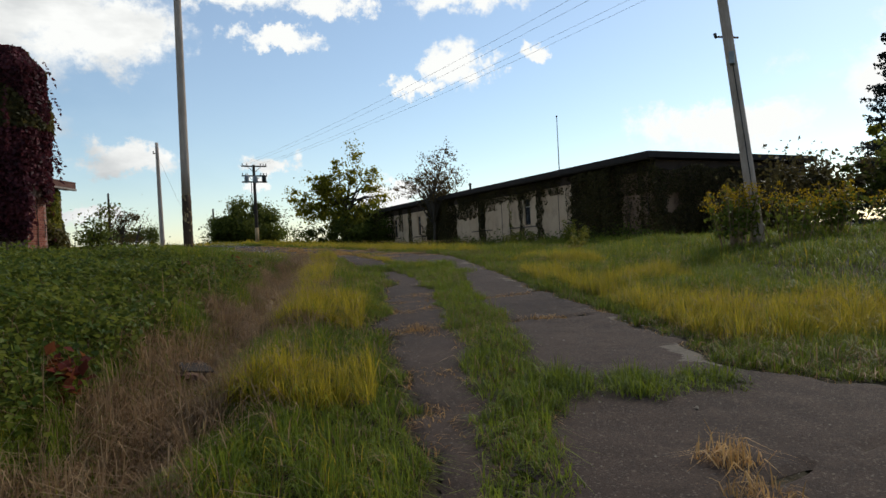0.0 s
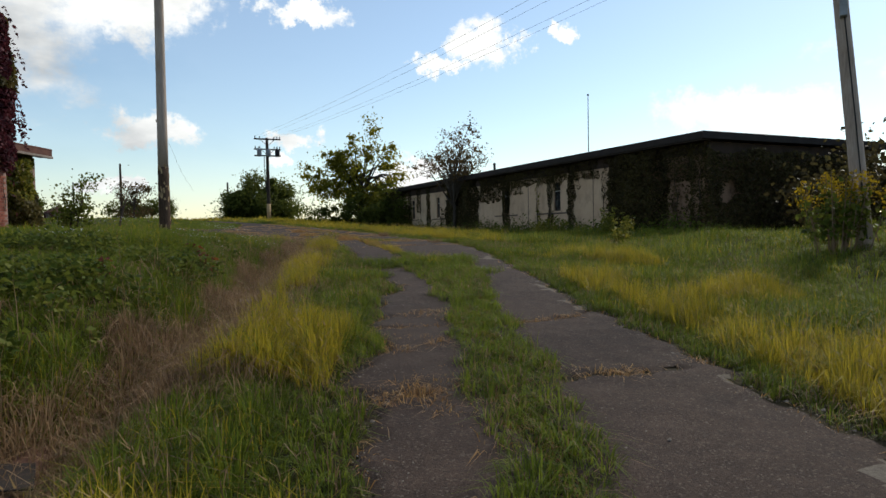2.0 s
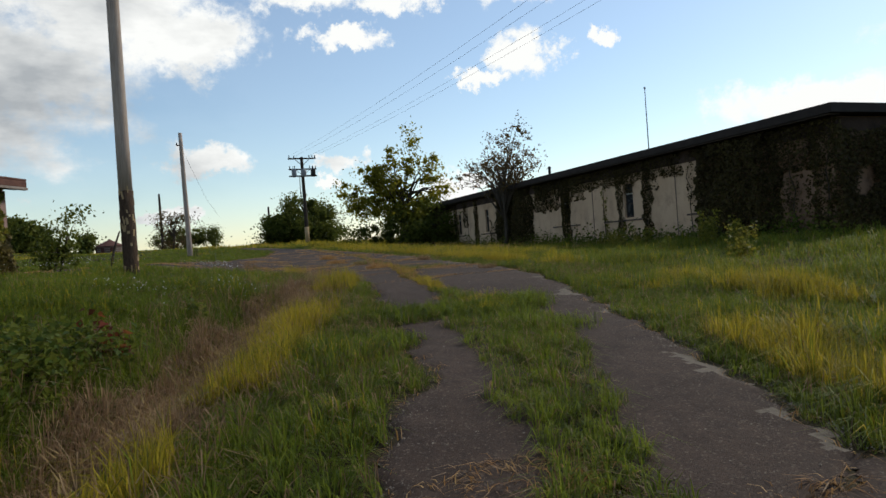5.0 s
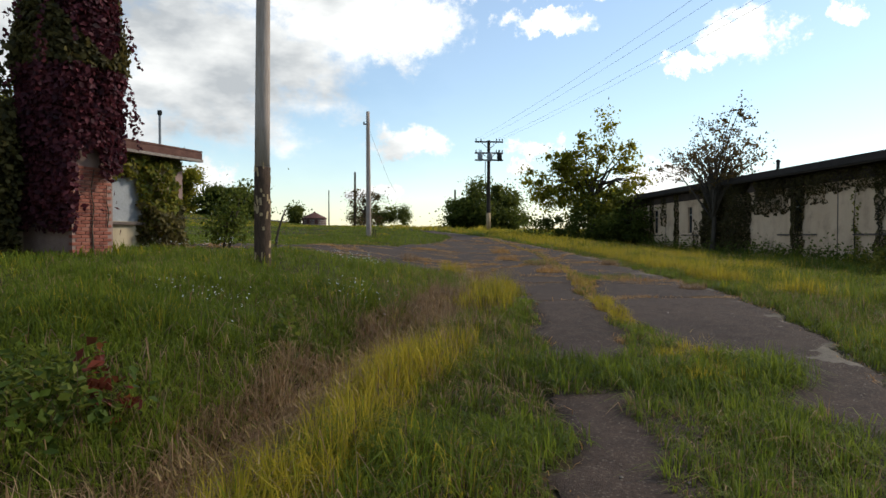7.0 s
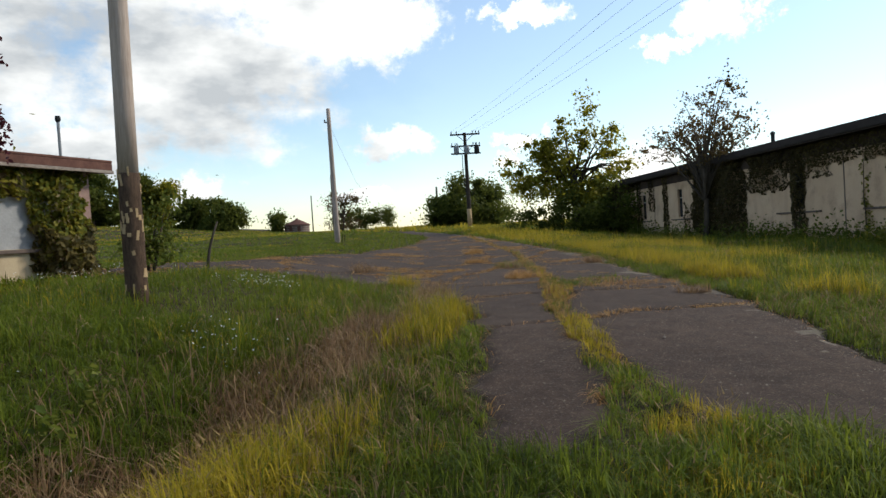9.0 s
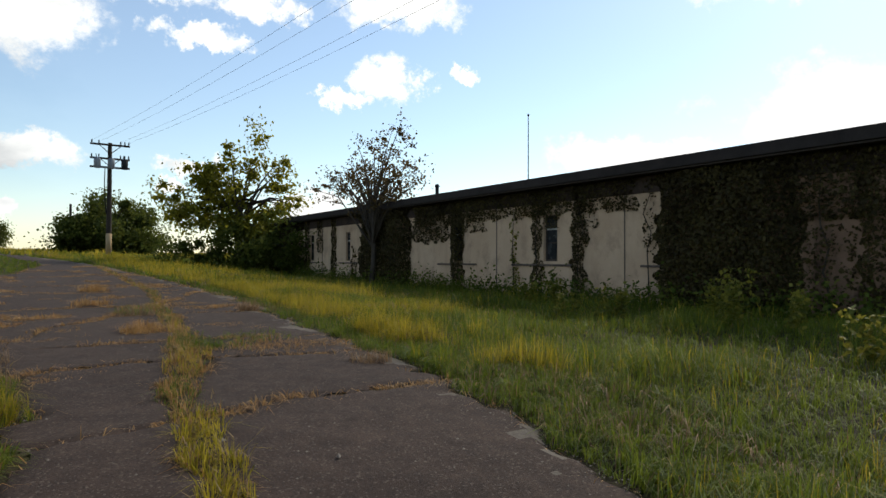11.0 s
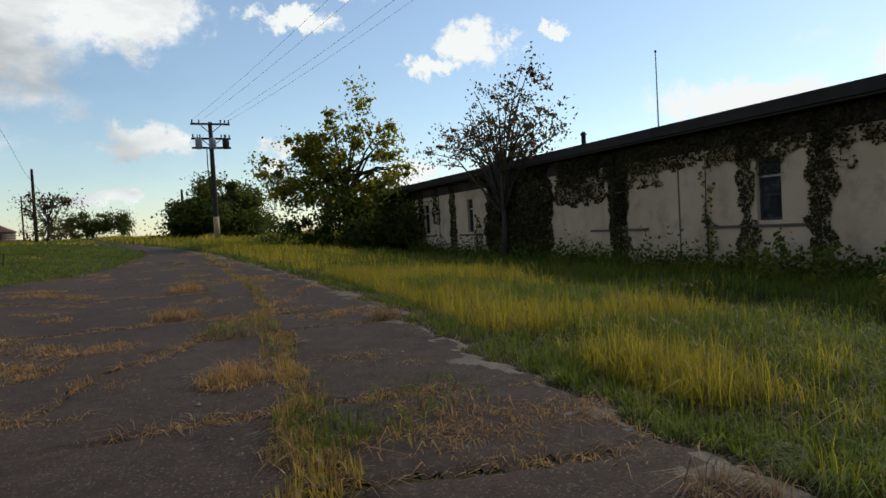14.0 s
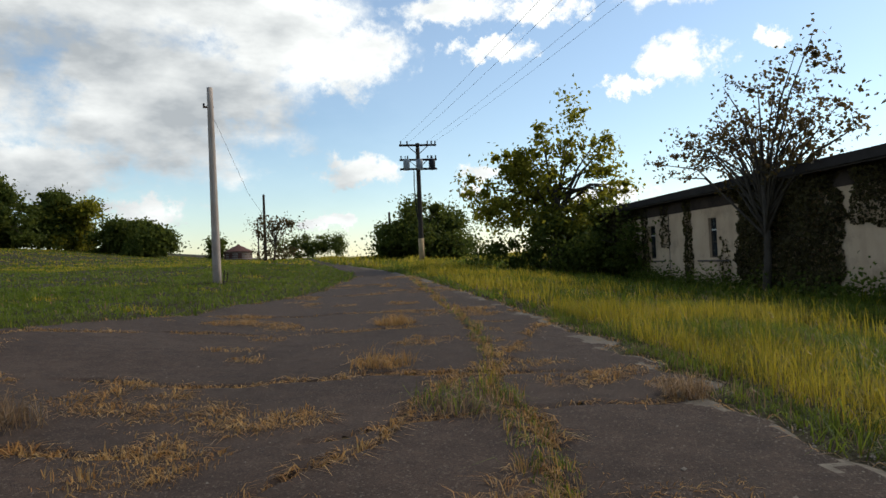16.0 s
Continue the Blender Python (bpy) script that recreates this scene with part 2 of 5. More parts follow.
def leaves(rng, centres, size, spread=1.0, normal=None, droop=0.0):
    """Folded four-sided leaves at the given centres: vertices and triangles."""
    n = len(centres)
    d = rng.normal(size=(n, 3))
    if normal is not None:
        d = d * spread + normal
    d /= np.linalg.norm(d, axis=1, keepdims=True)
    t = rng.normal(size=(n, 3))
    t[:, 2] -= droop
    t -= (t * d).sum(1, keepdims=True) * d
    t /= np.linalg.norm(t, axis=1, keepdims=True) + 1e-9
    s = np.cross(d, t)
    size = np.broadcast_to(np.asarray(size, float).reshape(-1, 1) if np.ndim(size) else np.full((n, 1), size), (n, 1)) * rng.uniform(0.6, 1.35, (n, 1))
    a = centres - 0.5 * size * t
    b = centres + 0.36 * size * s + 0.12 * size * d
    c = centres + 0.6 * size * t
    e = centres - 0.36 * size * s + 0.12 * size * d
    co = np.stack([a, b, c, e], 1).reshape(-1, 3)
    i = np.arange(n)[:, None] * 4
    tri = np.concatenate([i + [0, 1, 2], i + [0, 2, 3]], 1).reshape(-1, 3)
    return co, tri


def join(parts):
    cos, tris, k = [], [], 0
    for co, tri in parts:
        cos.append(co)
        tris.append(tri + k)
        k += len(co)
    return np.concatenate(cos), np.concatenate(tris)


def blades(rng, x, y, z, tall, wide, lean=0.5, rise=1.0):
    """Grass blades, bent over: a quad and a tip each."""
    n = len(x)
    cell = 0.2 + 8 * wide
    ix, iy = np.floor(x / cell), np.floor(y / cell)
    h1, h2, h3 = (np.modf(np.abs(np.sin(ix * a + iy * b) * 43758.5))[0] for a, b in ((12.99, 78.23), (39.35, 11.13), (73.16, 52.24)))
    cx, cy = (ix + 0.2 + 0.6 * h1) * cell, (iy + 0.2 + 0.6 * h2) * cell
    ox, oy = x - cx, y - cy
    x, y = cx + 0.8 * ox, cy + 0.8 * oy
    az = np.arctan2(oy, ox) + rng.normal(0, 0.9, n)
    tall = tall * rng.uniform(0.5, 1.25, n) * (0.6 + 0.75 * h3)
    wide = wide * rng.uniform(0.7, 1.4, n)
    ben = np.minimum(np.abs(rng.normal(0.1, lean, n)), 1.5) * tall
    dx, dy = np.cos(az), np.sin(az)
    f = az + rng.uniform(0.8, 2.3, n)
    sx, sy = np.cos(f) * wide / 2, np.sin(f) * wide / 2
    base = np.stack([x, y, z - 0.02], 1)
    mid = base + np.stack([dx * ben * 0.3, dy * ben * 0.3, tall * 0.6 * rise], 1)
    tip = base + np.stack([dx * ben, dy * ben, rise * tall * np.maximum(0.3, 1 - 0.42 * (ben / tall) ** 1.6)], 1)
    side = np.stack([sx, sy, 0 * sx], 1)
    co = np.stack([base - side, base + side, mid + 0.8 * side, mid - 0.8 * side, tip], 1).reshape(-1, 3)
    i = np.arange(n)[:, None] * 5
    tri = np.concatenate([i + [0, 1, 2], i + [0, 2, 3], i + [3, 2, 4]], 1).reshape(-1, 3)
    return co, tri

# ---- ground ----
SOIL = two_tone("soil_and_thatch", (0.018, 0.013, 0.006), (0.06, 0.045, 0.016), 0.7, 0.95, 0.8, 0.05, 9.0)


def build_ground():
    def axis(lo, hi, near0, near1, step):
        a = [near0]
        s = step
        while a[0] > lo:
            s *= 1.22
            a.insert(0, a[0] - s)
        a += list(np.arange(near0 + step, near1, step))
        s = step
        while a[-1] < hi:
            s *= 1.22
            a.append(a[-1] + s)
        return np.array(a)

    xs, ys = axis(-1800, 1800, -12, 22, 0.3), axis(-900, 2600, -4, 52, 0.3)
    X, Y = np.meshgrid(xs, ys)
    Z = height(X, Y)
    nx, ny = len(xs), len(ys)
    i = (np.arange(ny - 1)[:, None] * nx + np.arange(nx - 1)[None]).ravel()
    tri = np.concatenate([np.stack([i, i + 1, i + nx + 1], 1), np.stack([i, i + nx + 1, i + nx], 1)])
    ob = quick_mesh("ground", np.stack([X, Y, Z], -1).reshape(-1, 3), tri, SOIL)
    tagged(ob, "rough uneven soil under overgrown grass", "ground", kind="structure")


build_ground()

# ---- materials of things ----


def asphalt_mat():
    """Worn binder with the aggregate showing: pale and dark chippings, stains, silted hollows."""
    m = Mat("worn_asphalt", 0.9)
    big = m.noise(0.5, 5, 0.6)
    mid = m.noise(5.0, 6, 0.7)
    fine = m.noise(70.0, 4, 0.75)
    c = m.mix(0.5, m.ramp(big, [(0.3, (0.034, 0.02, 0.0135)), (0.7, (0.078, 0.049, 0.034))]), m.ramp(mid, [(0.3, (0.018, 0.011, 0.0075)), (0.72, (0.09, 0.057, 0.039))]))
    v = m.n("TexVoronoi", Scale=85.0)
    m.link(m.coords(), v.inputs["Vector"])
    pick = m.n("SeparateColor")
    m.link(v.outputs["Color"], pick.inputs[0])
    pale = m.ramp(pick.outputs[0], [(0.9, (0, 0, 0)), (0.97, (0.5, 0.5, 0.5))])
    dark = m.ramp(pick.outputs[1], [(0.7, (0, 0, 0)), (0.85, (0.45, 0.45, 0.45))])
    c = m.mix(dark, c, (0.014, 0.011, 0.009))
    c = m.mix(pale, c, (0.17, 0.13, 0.1))
    m.color(m.mix(m.ramp(fine, [(0.6, (0, 0, 0)), (0.75, (0.5, 0.5, 0.5))]), c, (0.16, 0.12, 0.09)))
    m.bump(fine, 0.6, 0.012)
    return m.m


def plaster_mat(name, a, b, stain, amount=0.5):
    """Old render: cloudy tone, blotches of damp, a few soft runs and fine pitting."""
    m = Mat(name, 0.9)
    f = m.noise(0.7, 6, 0.65)
    blot = m.noise(1.1, 8, 0.72, (1.0, 1.0, 0.8))
    drip = m.noise(1.3, 5, 0.6, (1.6, 1.6, 0.3))
    fine = m.noise(35.0, 4, 0.6)
    c = m.mix(0.25, m.ramp(f, [(0.3, a), (0.7, b)]), m.ramp(fine, [(0.3, a), (0.7, b)]))
    c = m.mix(m.ramp(drip, [(0.5, (0, 0, 0)), (0.75, (0.6 * amount, 0.6 * amount, 0.6 * amount))]), c, stain)
    m.color(m.mix(m.ramp(blot, [(0.52, (0, 0, 0)), (0.66, (amount, amount, amount))]), c, stain))
    m.bump(fine, 0.35, 0.006)
    return m.m


def pole_mat():
    m = Mat("weathered_pole_wood", 0.85)
    f = m.noise(5.0, 5, 0.7, (9.0, 9.0, 0.5))
    g = m.noise(1.2, 3, 0.6)
    m.color(m.mix(0.4, m.ramp(f, [(0.3, (0.22, 0.16, 0.125)), (0.7, (0.5, 0.4, 0.335))]), m.ramp(g, [(0.35, (0.27, 0.205, 0.165)), (0.7, (0.48, 0.4, 0.34))])))
    m.bump(f, 0.7, 0.012)
    return m.m


ASPHALT = asphalt_mat()
SILT = two_tone("pale_dry_silt", (0.08, 0.062, 0.045), (0.2, 0.165, 0.125), 3.0, 0.95, 0.8, 0.02, 30.0)
PLASTER = plaster_mat("stained_cream_plaster", (0.47, 0.32, 0.205), (0.6, 0.43, 0.29), (0.16, 0.1, 0.065), 0.4)
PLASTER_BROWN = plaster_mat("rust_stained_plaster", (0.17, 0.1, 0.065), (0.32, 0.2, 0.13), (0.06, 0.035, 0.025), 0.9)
PLASTER_OLD = plaster_mat("peeling_white_plaster", (0.32, 0.24, 0.15), (0.54, 0.44, 0.29), (0.12, 0.075, 0.045), 0.95)
BOARD = two_tone("grey_weathered_board", (0.2, 0.2, 0.2), (0.36, 0.36, 0.36), 1.5, 0.8, 0.2, 0.004, 30.0)
ROOF = two_tone("dark_roofing_felt", (0.018, 0.014, 0.013), (0.045, 0.036, 0.032), 2.0)
FASCIA = two_tone("rusty_fascia", (0.06, 0.026, 0.02), (0.16, 0.075, 0.055), 3.0, 0.8, 0.4, 0.01, 25.0)
FLAKED = two_tone("flaking_white_paint", (0.09, 0.06, 0.045), (0.4, 0.34, 0.29), 5.0, 0.8, 0.5, 0.006, 40.0)
MORTAR = two_tone("old_mortar", (0.2, 0.12, 0.1), (0.32, 0.22, 0.18), 4.0)
STONE = two_tone("dark_sill_stone", (0.08, 0.06, 0.05), (0.16, 0.12, 0.1), 4.0)
POLE = pole_mat()
POLE_DARK = two_tone("creosoted_wood", (0.022, 0.016, 0.012), (0.06, 0.045, 0.035), 4.0, 0.85, 0.5, 0.01, 30.0, (6, 6, 0.6))
POLE_BUTT = two_tone("scaling_brown_butt", (0.035, 0.022, 0.015), (0.12, 0.075, 0.048), 7.0, 0.9, 0.8, 0.015, 45.0, (5, 5, 1.2))
POLE_BARE = two_tone("bare_yellow_wood", (0.3, 0.2, 0.1), (0.45, 0.32, 0.18), 6.0)
STEEL = two_tone("dull_galvanised_steel", (0.16, 0.17, 0.18), (0.3, 0.31, 0.32), 4.0, 0.55, 0.1, 0.003)
BLACK_STEEL = two_tone("black_painted_steel", (0.012, 0.012, 0.013), (0.03, 0.03, 0.03), 4.0, 0.75, 0.1, 0.003)
RUST = two_tone("rusted_steel", (0.06, 0.03, 0.02), (0.16, 0.08, 0.05), 6.0)
WHITE = two_tone("chipped_white_frame", (0.35, 0.32, 0.28), (0.6, 0.56, 0.5), 6.0)
BARK = two_tone("bark", (0.035, 0.026, 0.02), (0.1, 0.08, 0.06), 3.0, 0.95, 0.9, 0.02, 20.0, (4, 4, 0.8))
STRAW = two_tone("dead_stem", (0.12, 0.075, 0.045), (0.25, 0.17, 0.1), 3.0)
FRAME_DARK = two_tone("rotten_dark_frame", (0.03, 0.022, 0.018), (0.1, 0.075, 0.06), 6.0)
# near-black: the eave's shade is put into the colour along with mould stains
EAVE_SHADE = two_tone("eave_shade_and_mould", (0.02, 0.014, 0.011), (0.075, 0.05, 0.038), 1.6, 0.9, 0.3, 0.008, 18.0)
ROCK = two_tone("pale_stone", (0.09, 0.072, 0.056), (0.22, 0.185, 0.15), 8.0)
CONCRETE = two_tone("stained_concrete", (0.12, 0.1, 0.085), (0.28, 0.25, 0.22), 3.0)


def brick_mat():
    m = Mat("red_brick", 0.9)
    r = m.n("ObjectInfo").outputs["Random"]
    f = m.noise(14.0, 5, 0.65)
    c = m.ramp(r, [(0.0, (0.17, 0.045, 0.03)), (0.6, (0.28, 0.085, 0.055)), (1.0, (0.36, 0.16, 0.11))])
    m.color(m.mix(0.4, c, m.ramp(f, [(0.3, (0.13, 0.04, 0.03)), (0.75, (0.36, 0.16, 0.11))])))
    m.bump(f, 0.6, 0.006)
    return m.m


BRICK = brick_mat()


def glass_mat():
    m = Mat("dusty_window_glass", 0.12)
    g = m.noise(3.0, 5, 0.6)
    m.color(m.ramp(g, [(0.3, (0.015, 0.017, 0.02)), (0.8, (0.06, 0.06, 0.06))]))
    m.b.inputs["Transmission Weight"].default_value = 0.15
    m.b.inputs["IOR"].default_value = 1.18
    m.link(m.ramp(g, [(0.3, (0.08, 0.08, 0.08)), (0.8, (0.4, 0.4, 0.4))]), m.b.inputs["Roughness"])
    return m.m


GLASS = glass_mat()
GRASS = leaf_mat("green_grass", [(0.1, (0.026, 0.043, 0.005)), (0.5, (0.074, 0.107, 0.01)), (0.9, (0.175, 0.2, 0.024))], 0.35, 0.4)
GOLD = leaf_mat("yellowing_tall_grass", [(0.1, (0.09, 0.105, 0.008)), (0.5, (0.25, 0.205, 0.012)), (0.9, (0.42, 0.31, 0.035))], 0.5, 0.4)
DEAD = leaf_mat("dead_brown_grass", [(0.1, (0.07, 0.038, 0.02)), (0.5, (0.19, 0.11, 0.055)), (0.9, (0.36, 0.24, 0.13))], 0.8, 0.25)
RUSTY = leaf_mat("rusty_dry_grass", [(0.1, (0.16, 0.066, 0.02)), (0.5, (0.34, 0.17, 0.05)), (0.9, (0.48, 0.3, 0.12))], 1.2, 0.3)
WEED = leaf_mat("broad_green_weed", [(0.1, (0.024, 0.042, 0.006)), (0.5, (0.06, 0.088, 0.011)), (0.9, (0.15, 0.155, 0.028))], 0.5, 0.35)
REDWEED = leaf_mat("reddened_weed", [(0.1, (0.06, 0.012, 0.01)), (0.6, (0.14, 0.026, 0.016)), (0.9, (0.17, 0.07, 0.02))], 0.5, 0.35)
SEED = leaf_mat("seed_heads", [(0.1, (0.17, 0.1, 0.04)), (0.9, (0.34, 0.24, 0.1))], 1.0, 0.3)
IVY = leaf_mat("dark_ivy", [(0.1, (0.03, 0.02, 0.011)), (0.5, (0.052, 0.041, 0.017)), (0.9, (0.1, 0.08, 0.027))], 0.5, 0.3)
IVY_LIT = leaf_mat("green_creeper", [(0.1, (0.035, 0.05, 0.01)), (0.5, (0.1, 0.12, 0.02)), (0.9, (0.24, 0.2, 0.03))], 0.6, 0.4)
CREEPER = leaf_mat("maroon_creeper", [(0.1, (0.025, 0.01, 0.012)), (0.5, (0.06, 0.016, 0.022)), (0.9, (0.12, 0.03, 0.036))], 0.7, 0.25)
CREEPER_GREEN = leaf_mat("mixed_creeper", [(0.1, (0.026, 0.024, 0.01)), (0.5, (0.06, 0.05, 0.018)), (0.9, (0.13, 0.1, 0.03))], 0.6, 0.3)
LEAF_DARK = leaf_mat("dark_tree_leaf", [(0.1, (0.02, 0.032, 0.006)), (0.5, (0.052, 0.07, 0.012)), (0.9, (0.12, 0.13, 0.024))], 0.35, 0.45)
LEAF_GOLD = leaf_mat("turning_tree_leaf", [(0.1, (0.028, 0.04, 0.006)), (0.5, (0.09, 0.1, 0.012)), (0.9, (0.28, 0.24, 0.025))], 0.25, 0.55)
LEAF_RUST = leaf_mat("thin_russet_leaf", [(0.1, (0.03, 0.024, 0.01)), (0.5, (0.06, 0.05, 0.018)), (0.9, (0.13, 0.08, 0.03))], 0.5, 0.35)
NEEDLE = leaf_mat("spruce_needles", [(0.1, (0.008, 0.013, 0.012)), (0.5, (0.016, 0.026, 0.022)), (0.9, (0.035, 0.045, 0.036))], 0.5, 0.15)
FLOWER = leaf_mat("goldenrod_flower", [(0.1, (0.16, 0.1, 0.008)), (0.9, (0.36, 0.24, 0.015))], 1.0, 0.35)
WHITE_FLOWER = leaf_mat("small_white_flower", [(0.1, (0.4, 0.4, 0.36)), (0.9, (0.7, 0.7, 0.66))], 1.0, 0.3)

# ---- road ----


def cracks(x, y):
    """Distance in metres to the nearest joint or crack of the paving."""
    wx, wy = x + 0.25 * wave(x, y, 1.3) + 0.07 * wave(x, y, 5.0), y + 0.3 * wave(x, y, 0.9) + 0.08 * wave(x, y, 4.3)
    across = np.min([np.abs(wy - c - 0.1 * np.sin(c) * x) for c in (2.45, 7.1, 9.6, 19.4, 22.2, 24.3, 26.4, 29.3, 32.0, 35.0, 38.5, 43.0)], axis=0)
    along = np.abs(wx - np.interp(y, STRIP_Y, STRIP_X))
    branch = np.abs(wx - 0.55 * (wy - 24) - 5.0) + 6.0 * (wy < 23.5) + 6.0 * (wy > 33)
    left = np.abs(wx - 4.4 + 0.1 * wy) + 6.0 * (wy < 25)
    gaps = 0.05 * (wave(x, y, 1.9) < -0.25)
    return np.minimum(np.minimum(across + gaps, along), np.minimum(branch, left) + gaps)


def grid_faces(keep, nx):
    ny = keep.shape[0]
    i = (np.arange(ny)[:, None] * nx + np.arange(keep.shape[1])[None])[keep]
    return np.concatenate([np.stack([i, i + 1, i + nx + 1], 1), np.stack([i, i + nx + 1, i + nx], 1)])


def build_road():
    step = 0.055
    xs, ys = np.arange(-13, 10.5, step), np.arange(-7, 61, step)
    X, Y = np.meshgrid(xs, ys)
    inside = paved(X, Y)
    gap = cracks(X, Y) + 0.02 * wave(X, Y, 11.0)
    edge = 0.08 + 0.2 * smooth((Y - 18) / 4) + 0.3 * wave(X, Y, 1.9) + 0.16 * wave(X, Y, 5.3) + 0.12 * wave(X, Y, 13.0)
    lift = 0.035 * smooth(inside / 0.15) - 0.004 - 0.03 * smooth((0.075 - gap) / 0.05) + 0.006 * wave(X, Y, 1.4) + 0.004 * wave(X, Y, 7.0)
    Z = height(X, Y) + lift
    co = np.stack([X, Y, Z], -1).reshape(-1, 3)
    whole = lambda m: m[:-1, :-1] & m[1:, :-1] & m[:-1, 1:] & m[1:, 1:]  # noqa: E731
    silt = (inside < edge) & (np.interp(Y, RIGHT_Y, RIGHT_X) - X < 0.9)
    keep = whole(inside > 0)
    sand = keep & whole(silt)
    mid_gap = (gap[:-1, :-1] + gap[1:, :-1] + gap[:-1, 1:] + gap[1:, 1:]) / 4
    hole = (mid_gap < 0.032) | (keep & (strip(X, Y)[:-1, :-1] > 0.28))
    for name, m, mat, label, cat in (
        ("road", keep & ~sand & ~hole, ASPHALT, "cracked dark asphalt drive with crumbled edges", "road"),
        ("road_edge", sand & ~hole, SILT, "pale broken edge of the asphalt drive", "road edge"),
    ):
        tri = grid_faces(m, len(xs))
        used, inv = np.unique(tri, return_inverse=True)
        ob = quick_mesh(name, co[used], inv.reshape(-1, 3), mat)
        tagged(ob, label, cat, kind="structure")


build_road()

# ---- grass and weeds ----
rng = np.random.default_rng(7)


def scatter(n, x0, x1, y0, y1):
    return rng.uniform(x0, x1, n), rng.uniform(y0, y1, n)


def patchy(x, y, s):
    return 0.5 + 0.5 * wave(x + 3.1, y - 1.7, s)


def blocked(x, y):
    """Inside a building's walls."""
    right = (x > 18.5) & (x < 29) & (y > 19.2) & (y < 60)
    dx, dy = x + 2.32, y - 27.91
    u, v = 0.902 * dx - 0.432 * dy, 0.432 * dx + 0.902 * dy
    return right | ((u < -0.3) & (u > -10) & (v < -0.35) & (v > -16))


def stuff(name, parts, mat, label, cat="grass"):
    ob = quick_mesh(name, *join(parts), mat)
    return tagged(ob, label, cat, kind="stuff")


def seed_heads(x, y, z, tall):
    """Thin nodding ears above the grass: a stalk and a tip each."""
    n = len(x)
    az = rng.uniform(0, 6.28, n)
    d = np.stack([np.cos(az), np.sin(az), 0 * az], 1)
    base = np.stack([x, y, z], 1)
    top = base + d * (0.25 * tall)[:, None] + np.stack([0 * x, 0 * x, tall], 1)
    ear = top + d * 0.07 + np.array([0, 0, 0.05])
    s = np.stack([-np.sin(az), np.cos(az), 0 * az], 1)
    co = np.stack([base - 0.002 * s, base + 0.002 * s, top, top - 0.005 * s, top + 0.005 * s, ear], 1).reshape(-1, 3)
    i = np.arange(n)[:, None] * 6
    return co, np.concatenate([i + [0, 1, 2], i + [3, 4, 5]], 1).reshape(-1, 3)


